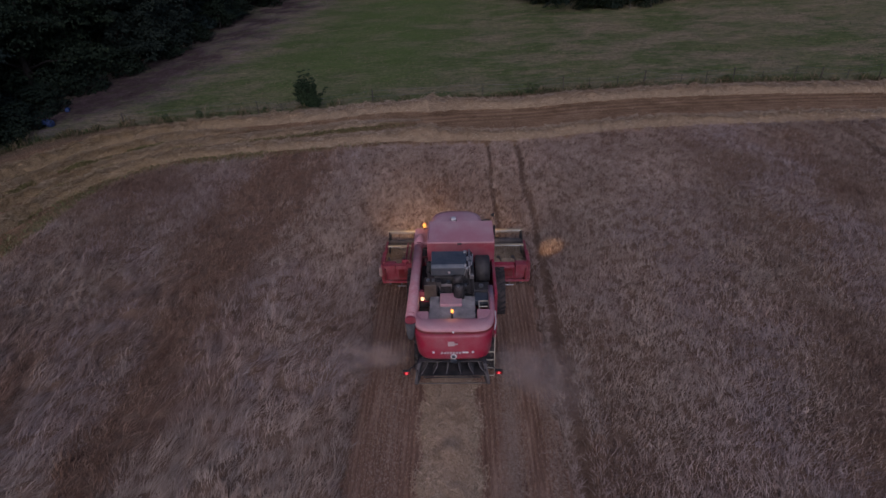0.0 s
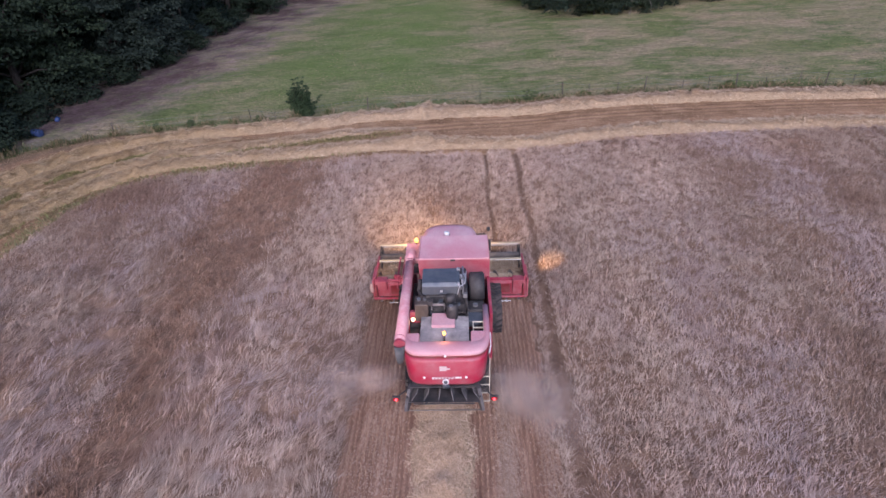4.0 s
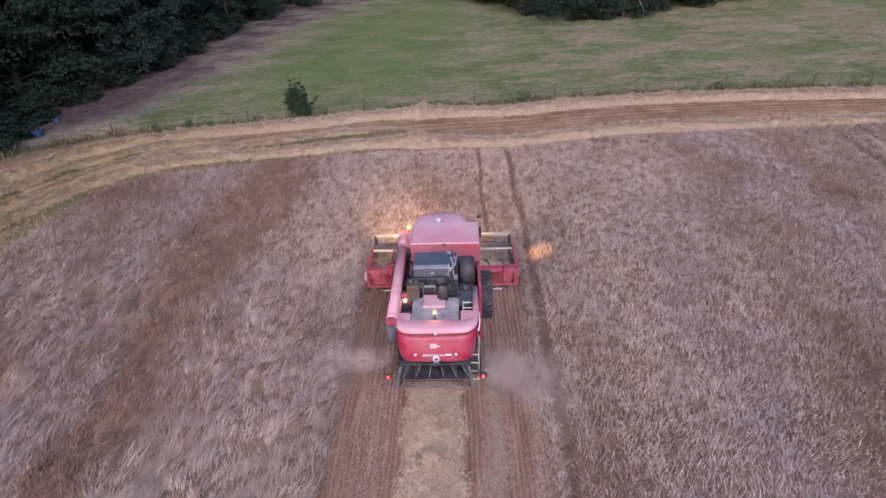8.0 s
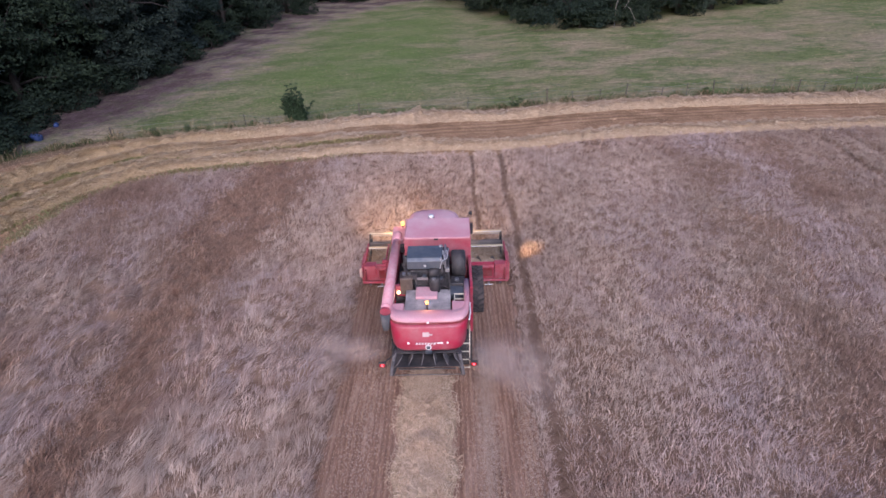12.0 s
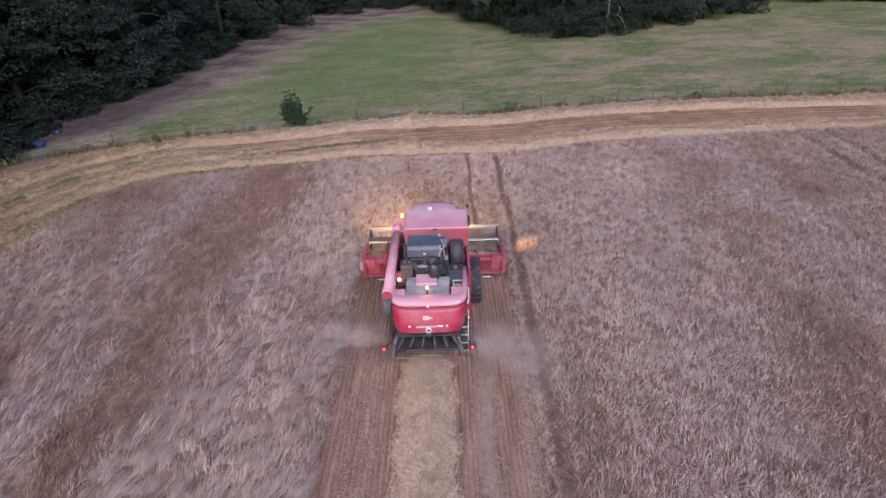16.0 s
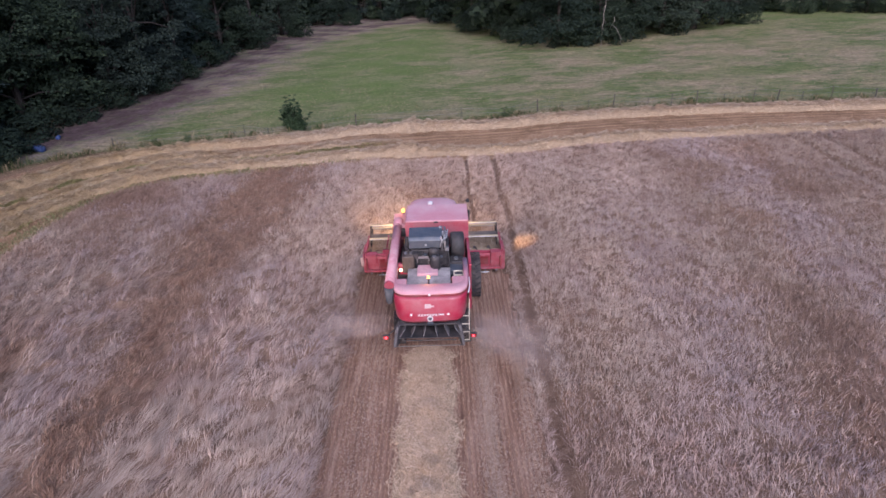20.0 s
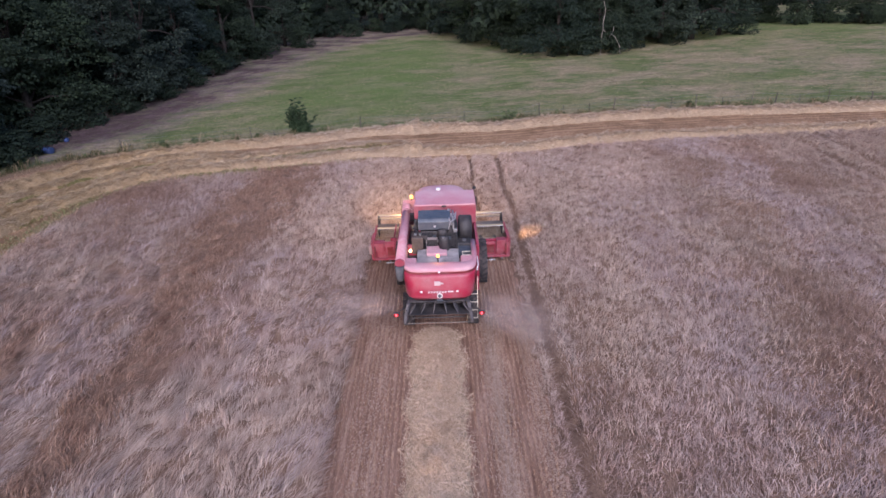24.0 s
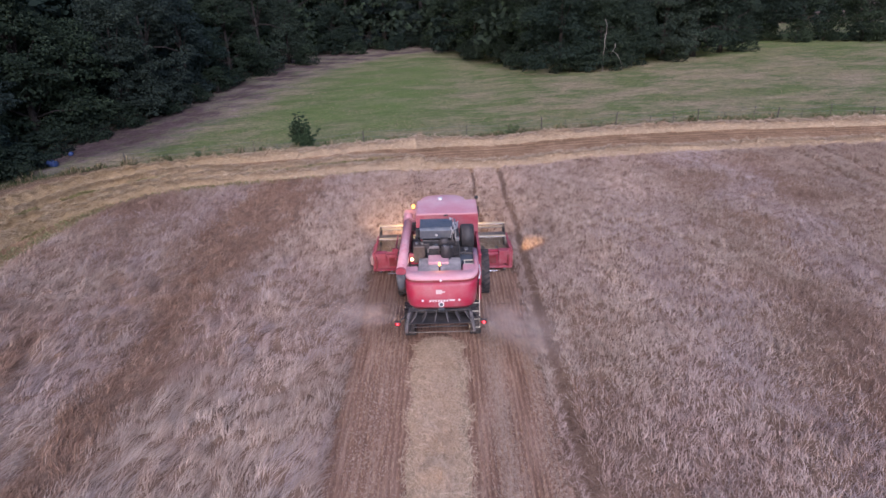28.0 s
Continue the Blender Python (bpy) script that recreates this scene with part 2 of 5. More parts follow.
def headland_material():
    m, t, b = material("headland_stubble", 0.95)
    c = ramp(t, grains(t, 0.7, (1, 1, 1), 8.0), [(0.3, (0.205, 0.125, 0.069)), (0.5, (0.328, 0.207, 0.120)), (0.72, (0.46, 0.308, 0.192))])
    at = t.nodes.new("ShaderNodeAttribute")
    at.attribute_name = "across"
    w = node(t, "ShaderNodeTexNoise", Scale=26.0, Detail=6.0)
    w.noise_dimensions = "1D"
    t.links.new(at.outputs["Fac"], w.inputs["W"])
    lines = ramp(t, w.outputs["Fac"], [(0.35, (0.68, 0.62, 0.58)), (0.6, (1.12, 1.1, 1.06))])
    c = blend(t, 0.9, c, lines, "MULTIPLY")
    weed = ramp(t, grains(t, 0.3, (0.7, 1.6, 1), 7.0), [(0.52, (0, 0, 0)), (0.68, (0.45, 0.45, 0.45))])
    pos = t.nodes.new("ShaderNodeSeparateXYZ")
    t.links.new(place(t, (0.02, 1, 1)), pos.inputs[0])
    shift = node(t, "ShaderNodeMath")
    shift.operation = "ADD"
    t.links.new(pos.outputs[0], shift.inputs[0])
    shift.inputs[1].default_value = 0.5
    weed = blend(t, 1.0, weed, ramp(t, shift.outputs[0], [(0.22, (1, 1, 1)), (0.48, (0.03, 0.03, 0.03))]), "MULTIPLY")
    strip = ramp(t, at.outputs["Fac"], [(0.0, (0.75, 0.75, 0.75)), (0.08, (0.6, 0.6, 0.6)), (0.14, (0, 0, 0)), (0.36, (0, 0, 0)), (0.46, (0.8, 0.8, 0.8)), (0.62, (0.45, 0.45, 0.45)), (0.70, (0, 0, 0)), (0.90, (0, 0, 0)), (0.97, (0.6, 0.6, 0.6))])
    broken = ramp(t, grains(t, 0.45, (1, 1, 1), 7.0), [(0.36, (0, 0, 0)), (0.56, (1, 1, 1))])
    strip = blend(t, 1.0, strip, ramp(t, shift.outputs[0], [(0.20, (1, 1, 1)), (0.5, (0.04, 0.04, 0.04))]), "MULTIPLY")
    c = blend(t, blend(t, 1.0, strip, broken, "MULTIPLY"), c, (0.155, 0.135, 0.05))
    c = blend(t, weed, c, (0.14, 0.13, 0.055))
    bank = ramp(t, at.outputs["Fac"], [(0.86, (0, 0, 0)), (0.92, (0.7, 0.7, 0.7))])
    c = blend(t, bank, c, (0.20, 0.135, 0.088))
    fine = ramp(t, grains(t, 20, (1, 1, 1), 6.0), [(0.3, (0.65, 0.65, 0.65)), (0.7, (1.25, 1.25, 1.25))])
    t.links.new(blend(t, 1.0, c, fine, "MULTIPLY"), b.inputs["Base Color"])
    b.inputs["Specular IOR Level"].default_value = 0.15
    bump(t, b, grains(t, 15, (1, 1, 1), 6.0), 0.8, 0.06)
    return m


M_PASTURE, M_HEADLAND = pasture_material(), headland_material()

# ---- lie of the land ----
rng = np.random.default_rng(7)


def lie(x, y):
    """Height of the ground: it falls gently to the left."""
    a = np.abs(np.asarray(x, float))
    s = np.clip((a - 3) / 6, 0, 1)
    return 0.03 * np.clip(x, -60, 60) * s * s * (3 - 2 * s)


def wave(x, y, size, seed=0):
    """Smooth random values in about -1 to 1, patches of the given size."""
    r = np.random.default_rng(100 + seed)
    v = 0
    for _ in range(7):
        a, p, k = r.uniform(0, 6.283), r.uniform(0, 6.283), r.uniform(0.6, 1.6) * 6.283 / size
        v = v + np.sin(k * (np.cos(a) * x + np.sin(a) * y) + p)
    return v / 3.2


CROP_EDGE = [(-20.4, -40), (-20.2, 0), (-20.2, 6.8), (-20.1, 12.6), (-19.7, 16.3), (-18.6, 18.7), (-16.5, 20), (-12.5, 20.8), (-7.3, 21.6), (-2.7, 21.5), (3, 21.8), (8.1, 22.4), (14.2, 22.7), (20.3, 22.7), (29.3, 22.3), (61.2, 20.6)]
VERGE = [(-34, -40), (-32.4, 0), (-31.4, 10.6), (-30.9, 19.2), (-30.2, 22.9), (-28.1, 25.6), (-23.8, 28.1), (-18, 28.8), (-11.6, 29.3), (-6.4, 29.9), (-1.2, 30.9), (5.1, 31.2), (13.3, 31.4), (22.5, 31.1), (31.5, 29.8), (61.7, 27.3)]
ROW_NEAR = [(-24.4, -40), (-23.8, 0), (-23.4, 6.3), (-23, 10.8), (-22.1, 15.8), (-20.4, 19.5), (-17.2, 22.1), (-11.1, 23), (-7, 23.2), (-2.4, 23.5), (4.3, 23.2), (11.2, 24), (18.3, 23.9), (26.3, 23.2), (61.3, 21.6)]
ROW_FAR = [(-31.4, -40), (-29.8, 0), (-29, 9.5), (-28.2, 14.8), (-26.6, 20.8), (-23.2, 25.4), (-17.9, 27.5), (-12.2, 28), (-6.6, 28.8), (-2, 29.2), (5.1, 29.2), (12.9, 29.8), (20.4, 29.4), (29.4, 28.2), (61.6, 26)]
ROW_OLD = [(-27.7, -8), (-27.5, 4.2), (-27.1, 11.6), (-25.8, 17.3), (-23.1, 22.5), (-18.6, 25.6), (-13.7, 26.4)]
ROW_MID = [(-25.8, -8), (-25.6, 4.2), (-25.1, 11.2), (-23.9, 16.8), (-21.5, 21), (-17.9, 24), (-12.6, 24.9), (-7.4, 25.9), (-2.2, 26.4)]


def resample(line, n):
    p = np.array(line, float)
    d = np.concatenate([[0], np.cumsum(np.hypot(*np.diff(p, axis=0).T))])
    s = np.linspace(0, d[-1], n)
    q = np.stack([np.interp(s, d, p[:, 0]), np.interp(s, d, p[:, 1])], 1)
    k = np.array([1, 2, 3, 2, 1]) / 9
    for c in (0, 1):
        q[2:-2, c] = np.convolve(q[:, c], k, "valid")
    return q


def mesh_of(name, verts, faces, mat, smooth=False):
    """A mesh from arrays: faces of one size, n by 3 or n by 4."""
    me = bpy.data.meshes.new(name)
    verts, faces = np.asarray(verts, np.float32), np.asarray(faces, np.int32)
    n, k = faces.shape
    me.vertices.add(len(verts))
    me.vertices.foreach_set("co", verts.ravel())
    me.loops.add(n * k)
    me.loops.foreach_set("vertex_index", faces.ravel())
    me.polygons.add(n)
    me.polygons.foreach_set("loop_start", np.arange(0, n * k, k, dtype=np.int32))
    me.polygons.foreach_set("loop_total", np.full(n, k, np.int32))
    if smooth:
        me.polygons.foreach_set("use_smooth", np.ones(n, bool))
    me.update(calc_edges=True)
    me.materials.append(mat)
    return me


def grid_faces(r, c):
    i = np.arange(r * c).reshape(r, c)
    return np.stack([i[:-1, :-1], i[:-1, 1:], i[1:, 1:], i[1:, :-1]], -1).reshape(-1, 4)


def sheet(name, X, Y, Z, mat, label, category, kind="structure", attribute=None):
    me = mesh_of(name, np.stack([X, Y, Z], -1).reshape(-1, 3), grid_faces(*X.shape), mat, True)
    if me.polygons[0].normal.z < 0:
        me.flip_normals()
    if attribute:
        me.attributes.new(attribute[0], "FLOAT", "POINT").data.foreach_set("value", np.asarray(attribute[1], np.float32).ravel())
    return tagged(new(name, me), label, category, kind=kind)


def ribbons(name, base, lean, height, width, mat, bend=0.5, turn=None):
    """Many bent blades: bases n by 3, leans n by 2 (metres the tip moves), heights, widths."""
    n = len(base)
    turn = rng.uniform(0, np.pi, n) if turn is None else turn
    side = np.stack([np.cos(turn), np.sin(turn), np.zeros(n)], 1) * (width / 2)[:, None]
    tip = base + np.concatenate([lean, height[:, None]], 1)
    mid = base + np.concatenate([lean * bend * 0.7, (height * 0.66)[:, None]], 1)
    v = np.stack([base, mid + side, mid - side, tip], 1).reshape(-1, 3)
    o = np.arange(n)[:, None] * 4
    return mesh_of(name, v, np.concatenate([o + [0, 1, 2], o + [2, 1, 3]], 1).reshape(-1, 3), mat)


def strands(name, mid, direction, length, width, mat):
    """Lying straws: flat triangles-and-quads along a direction."""
    n = len(mid)
    d = direction * (length / 2)[:, None]
    up = np.stack([rng.normal(0, 0.5, n), rng.normal(0, 0.5, n), np.ones(n)], 1)
    s = np.cross(direction, up)
    s = s / np.linalg.norm(s, axis=1)[:, None] * (width / 2)[:, None]
    v = np.stack([mid - d - s, mid - d + s, mid + d + s, mid + d - s], 1).reshape(-1, 3)
    return mesh_of(name, v, np.arange(n * 4).reshape(n, 4), mat)


# ---- the ground ----
gx = np.array([-1600, -700, -350, -200, -130, -95, *np.arange(-72, 73, 3.0), 95, 130, 200, 350, 700, 1600])
gy = np.array([-1200, -500, -200, -90, -50, *np.arange(-30, 136, 3.0), 160, 210, 320, 600, 1200, 2000])
GX, GY = np.meshgrid(gx, gy)
sheet("ground", GX, GY, lie(GX, GY) - 0.10, M_EARTH, "bare brown field earth reaching to the horizon", "ground")

n = 260
st = np.concatenate([np.linspace(0, 2, 60)[:-1], np.linspace(2, 15, n - 59)])
a, near = (np.stack([np.interp(st, np.arange(16), np.array(q)[:, c]) for c in (0, 1)], 1) for q in (CROP_EDGE, VERGE))
for q in (a, near):
    for c in (0, 1):
        q[4:-4, c] = np.convolve(q[:, c], np.ones(9) / 9, "valid")
CROP_LINE, VERGE_LINE = a, near
s = np.linspace(-0.03, 1.05, 24)[:, None, None]
HL = a[None] * (1 - s) + near[None] * s
HX, HY = HL[..., 0], HL[..., 1]
sheet("headland", HX, HY, lie(HX, HY) + 0.012 + 0.02 * wave(HX, HY, 3, 1), M_HEADLAND, "cut headland of pale stubble and green regrowth round the crop", "field edge",
      attribute=("across", np.broadcast_to(s[..., 0], HX.shape)))

px, py = np.meshgrid(np.arange(-80, 95, 0.75), np.linspace(0, 1, 110) ** 1.15)
vy = np.interp(px, [p[0] for p in VERGE[4:]], [p[1] for p in VERGE[4:]], left=18.0)
PX, PY = px, vy + 0.2 + py * (112 - vy)
LEFT_OF = np.array([(-28.1, 27.2), (-27.1, 29.5), (-24.8, 31.4), (-22.7, 33.8), (-21.8, 39.9), (-19.6, 47.2), (-18.6, 59.3), (-17.7, 69.8), (-14.0, 84.1), (-6.4, 93.9), (4.8, 96.4)])
edge = np.interp(PY, LEFT_OF[:, 1], LEFT_OF[:, 0], left=-27.5, right=60)
bare = np.clip((edge - PX) / 7 + 0.35, 0, 1) * np.clip((PY - 24.5) / 3, 0, 1) * np.clip((PX + 36) / 6, 0.25, 1)
bare = bare * (1 - np.clip((PY - 38) / 16, 0, 1) * np.clip(0.2 + 0.5 * wave(PX, PY, 6, 44) + 0.3 * wave(PX, PY, 2.2, 45), 0, 0.5))
lush_shade = np.exp(-((PX + 9 - 0.12 * (PY - 40)) / 9.5) ** 2) * np.clip((PY - 30) / 8, 0, 1) * np.clip((94 - PY) / 22, 0, 1) * np.clip(0.8 + 0.4 * wave(PX, PY, 8, 4), 0, 1)
# Far-right term: the wood's shade put in as darker green.
lush_shade = np.maximum(lush_shade, 0.85 * np.exp(-((PY - 80) / 12) ** 2) * np.clip((PX - 18) / 12, 0, 1) * np.clip(0.75 + 0.5 * wave(PX, PY, 7, 55), 0, 1))
sheet("pasture", PX, PY, lie(PX, PY) + 0.02 + 0.03 * wave(PX, PY, 9, 2), M_PASTURE, "grazed green and straw-dry pasture with a bare trodden edge", "pasture", attribute=("bare", bare)).data.attributes.new("lush_shade", "FLOAT", "POINT").data.foreach_set("value", lush_shade.astype(np.float32).ravel())

# cut strip behind the machine
CUT, YC = (-2.9, 2.9), 0.8
cx, cy = np.meshgrid(np.linspace(CUT[0] - 0.15, CUT[1] + 0.15, 40), np.linspace(-40, 8.2 + YC, 200))
sheet("cut_strip", cx, cy, lie(cx, cy) + 0.01 + 0.012 * wave(cx, cy * 0.3, 0.5, 3), M_TRACK, "freshly cut brown stubble ground with wheel marks", "stubble ground")

# ---- standing crop ----
EX, EY = np.array(CROP_EDGE)[:, 0], np.array(CROP_EDGE)[:, 1]
TRAMS = (1.85, 3.5, 21.8, 23.5)


def lodging(x, y):
    """Where the crop is laid over: 1 on the near left, 0 on the right."""
    upright = np.exp(-((x + 10.0 - 0.1 * np.clip(y - 8, 0, 10)) / (1.1 + 1.3 * np.clip((y - 9) / 6, 0, 1))) ** 2)
    return (1 - 0.7 * upright) / (1 + np.exp((x + 3.2) / 1.6)) / (1 + np.exp((y - 9.5 - 2 * wave(x, y, 6, 38)) / 2.0))


def crop_top(x, y):
    """Height of the crop: 0 outside it, low along the wheel tracks."""
    far = np.interp(x, EX[5:], EY[5:])
    left = np.interp(y, EY[:6], EX[:6], right=-18.6)
    jag = 0.12 * wave(x, y, 1.1, 5) + 0.1 * wave(x, y, 0.45, 15)
    inside = np.minimum(far - y, x - left) + jag
    cut = np.where(y < 7.9 + YC, np.maximum(CUT[0] - x, x - CUT[1]), np.hypot(np.maximum(np.maximum(CUT[0] - x, x - CUT[1]), 0), y - 7.9 - YC))
    h = 0.52 + 0.06 * wave(x, y, 4.5, 6) + 0.06 * wave(x, y * 0.8, 1.7, 7) + (0.05 + 0.10 * lodging(x, y)) * wave(x, y, 0.7, 27) + 0.11 * lodging(x, y) * wave(x + 0.3 * wave(x, y, 2, 86), y * 0.8, 1.5, 85)
    lo = lodging(x, y)
    seam = wave(x + 0.5 * wave(x, y, 2.2, 35), y + 0.5 * wave(x, y, 2.2, 36), 2.4, 33)
    h = h * (1 - 0.85 * lo * np.exp(-(seam / 0.17) ** 2) * np.clip(0.8 + wave(x, y, 3.5, 34), 0.2, 1))
    seam = wave(x + 0.3 * wave(x, y, 1.4, 46), y + 0.3 * wave(x, y, 1.4, 47), 1.25, 48)
    ridge = (0.8 * y - 0.6 * x) / 1.55 + 0.55 * wave(x, y, 5.5, 51) + 0.16 * wave(x, y, 1.6, 52)
    gap = np.abs((ridge + 0.5) % 1.0 - 0.5)
    h = h * (1 + 0.22 * lo * (gap - 0.25)) * (1 - 0.85 * lo * np.exp(-(gap / 0.11) ** 2) * np.clip(0.5 + 1.1 * wave(x, y, 3.0, 53), 0, 1))
    h = h * (1 - 0.6 * lo * np.exp(-(seam / 0.15) ** 2) * np.clip(0.3 + 1.2 * wave(x, y, 2.6, 49), 0, 1))
    h = h * (1 - (1 - lo) * np.clip(wave(x, y, 0.55, 37) - 0.65, 0, 0.28))
    h = h * np.clip(np.minimum(inside, cut + 0.6 * jag) / 0.18, 0, 1)
    h = h * (1 - 0.62 * np.exp(-((x - 3.15) / 0.36) ** 4) / (1 + np.exp((y - 8.5) / 0.5)))
    for tx in TRAMS:
        wob = tx + 0.07 * wave(x * 0, y, 5, 8)
        h = h * (1 - 0.86 * np.exp(-((x - wob) / (0.2 if tx > 2 else 0.14)) ** 4))
    return h


def redness(x, y):
    """Weedy red-brown crop: one long strip and some patches."""
    strip = np.exp(-((x + 10.0 + 0.3 * wave(x * 0, y, 9, 9) + 0.35 * wave(x, y, 2.5, 29) - 0.1 * np.clip(y - 8, 0, 10)) / (1.05 + 0.2 * wave(x * 0, y, 5, 20) + 1.45 * np.clip((y - 6) / 7, 0, 1))) ** 2)
    strip2 = 0.75 * np.exp(-((x + 14.4 + 0.5 * wave(x * 0, y, 6, 19)) / 0.6) ** 2) * (y < 4)
    spots = np.clip(wave(x, y, 7, 10) - 0.55, 0, 1) + np.clip(1 - np.hypot((x + 16) / 3.5, (y - 13) / 6), 0, 1) * 0.7
    strip = strip * np.clip(0.92 + 0.36 * wave(x, y, 3.2, 30), 0.3, 1)
    return np.clip(np.maximum(strip, strip2) + 0.45 * spots, 0, 1)


# Bed under the stalks; its dark colour deepens the gaps like shade.
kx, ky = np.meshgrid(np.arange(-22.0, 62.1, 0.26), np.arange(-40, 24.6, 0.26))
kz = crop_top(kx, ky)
sheet("crop_bed", kx, ky, lie(kx, ky) - 0.06 + kz * (0.62 + 0.1 * wave(kx, ky, 0.7, 11)), M_CANOPY, "dense lower stalks of the standing barley, gap shade in their colour", "crop", kind="stuff")


def sow(tufts, each, x0, x1, y0, y1, seed):
    """Stalks in tufts: base places, the tuft's own lean and vigour."""
    r = np.random.default_rng(seed)
    cx, cy = r.uniform(x0, x1, tufts), r.uniform(y0, y1, tufts)
    own, vigour = r.normal(0, 0.09, (tufts, 2)), r.uniform(0.6, 1.25, tufts)
    k = np.repeat(np.arange(tufts), each)
    spread = r.normal(0, 0.075, (tufts * each, 2))
    x, y = cx[k] + spread[:, 0], cy[k] + spread[:, 1]
    h = crop_top(x, y)
    keep = h > 0.08 + r.uniform(0, 0.12, len(x))
    return np.stack([x, y, h * vigour[k], own[k, 0] + spread[:, 0] * 0.9, own[k, 1] + spread[:, 1] * 0.9], 1)[keep]


def standing(name, q, mat, label, thick):
    x, y, h = q[:, 0], q[:, 1], q[:, 2]
    n = len(q)
    lo = lodging(x, y)
    ang = 1.12 + 0.32 * wave(x, y, 9, 12) + 0.42 * wave(x, y, 2.6, 13) + rng.normal(0, 1, n) * (0.62 - 0.40 * lo)
    amount = np.clip((0.24 + 0.11 * wave(x, y, 3.5, 14) + 0.07 * wave(x, y, 1.0, 16)) * (0.7 + 1.3 * lo), 0.0, 0.7) * rng.uniform(0.5, 1.6, n)
    lean = np.stack([np.cos(ang), np.sin(ang)], 1) * amount[:, None] + q[:, 3:5] * (1 - 0.35 * lo)[:, None]
    base = np.stack([x, y, lie(x, y) + 0.34 * np.minimum(h, 0.5)], 1)
    short = 0.66 + 0.34 / (1 + np.exp((x + 2) / 3.0))
    lean = lean * (0.55 + 0.45 * short)[:, None]
    up = h * rng.uniform(0.38, 0.82, n) * short + 0.16 * (1 - short) - 0.3 * amount * h
    me = ribbons(name, base, lean, np.clip(up, 0.06, 1), thick * rng.uniform(0.6, 1.5, n), mat, 0.45)
    return tagged(new(name, me), label, "crop", kind="stuff")


q = np.concatenate([sow(55000, 9, -21, 22, -8, 9, 21), sow(5000, 8, 22, 31, -8, 9, 25), sow(45000, 9, -21, 32, 9, 23.6, 22), sow(3500, 8, 32, 42, 9, 23.6, 26), sow(12000, 8, -18, 24, -16, -8, 23)])
red = redness(q[:, 0], q[:, 1]) > rng.uniform(0.06, 0.66, len(q))
rest = q[~red]
bx, by, pick = rest[:, 0], rest[:, 1], rng.uniform(0, 1, len(rest))
# First pale term: lamp light on the crop ahead, put into stalk colour.
bright = 0.6 * np.exp(-(bx / 5.5) ** 2) / (1 + np.exp((10 - by) / 1.5)) + 0.75 * np.exp(-((bx - 7.5 - 0.8 * wave(bx, by, 7, 81)) / 3.6) ** 2) + 0.65 * np.exp(-((bx + 5.4 - 0.5 * wave(bx, by, 6, 82)) / 1.9) ** 2)
sway = 0.9 * wave(bx, by, 7, 87) + 0.5 * wave(bx, by, 2.6, 88)
mauve = 0.8 * np.exp(-((bx - 9.0 + sway) / 1.25) ** 2) / (1 + np.exp((by - 13) / 2)) + 0.85 * np.exp(-((bx - 15.6 + sway) / 1.35) ** 2) + 0.35 * np.exp(-((bx + 13.2 + sway) / 1.0) ** 2) + 0.6 * np.clip(wave(bx, by, 3.4, 89) - 0.35, 0, 1) * (bx < -3)
dull = (0.85 * np.exp(-((bx - 12.2 - 0.12 * np.clip(by - 6, 0, 10) + sway) / 1.6) ** 2) + 0.6 * np.clip(wave(bx, by, 3.2, 90) - 0.2, 0, 1) * (bx > 4) + 0.85 / (1 + np.exp((17.5 - bx + 2.0 * wave(bx, by, 9, 83)) / 1.2))) + 0.95 / (1 + np.exp((12 + bx + 2.0 * wave(bx, by, 8, 84)) / 1.5))
# Swirls of light and shade on the laid crop, picked as stalk colour.
laid = lodging(bx, by)
dull = dull + 0.8 * laid * np.clip(wave(bx + 0.5 * wave(bx, by, 2.0, 93), by * 0.8, 1.9, 91) - 0.15, 0, 1)
bright = bright + 0.7 * laid * np.clip(wave(bx, by + 0.5 * wave(bx, by, 2.0, 94), 1.8, 92) - 0.25, 0, 1)
lilac = rng.uniform(0, 1, len(rest)) < mauve
pale, dark = (pick < bright) & ~lilac, (pick > 1 - dull) & ~lilac
standing("standing_barley", rest[~pale & ~dark & ~lilac], M_CROP, "ripe pinkish straw-coloured barley standing and leaning in waves", 0.0155)
standing("pale_barley", rest[pale], M_CROP_PALE, "paler barley beside the combine's strip, lamp and ridge light in its colour", 0.0155)
standing("dull_barley", rest[dark], M_CROP_DULL, "duller grey-brown barley towards the field's sides, laid-crop shade in its colour", 0.0155)
standing("mauve_barley", rest[lilac], M_CROP_MAUVE, "greyish mauve barley in long bands through the field", 0.0155)
q[:, 2] *= 0.85
standing("weedy_barley", q[red], M_CROP_RED, "red-brown weedy strip of barley in the standing crop", 0.0175)

# ---- stubble ----
rows = np.arange(CUT[0] + 0.05, CUT[1], 0.145)
sx = np.repeat(rows, 1300) + rng.normal(0, 0.014, len(rows) * 1300)
sy = rng.uniform(-16, 8.0 + YC, len(sx))
keep = (rng.uniform(0, 1, len(sx)) < 0.8 + 0.3 * wave(sx, sy * 0.2, 0.9, 17)) & ((sx < -1.0) | (sx > 0.8) | (rng.uniform(0, 1, len(sx)) < 0.15))
sx, sy = sx[keep], sy[keep]
me = ribbons("stubble", np.stack([sx, sy, lie(sx, sy)], 1), rng.normal(0, 0.035, (len(sx), 2)), rng.uniform(0.07, 0.17, len(sx)), rng.uniform(0.009, 0.02, len(sx)), M_STUBBLE)
tagged(new("stubble", me), "short cut straw stubble in straight drilled rows", "stubble", kind="stuff")
m = 60000
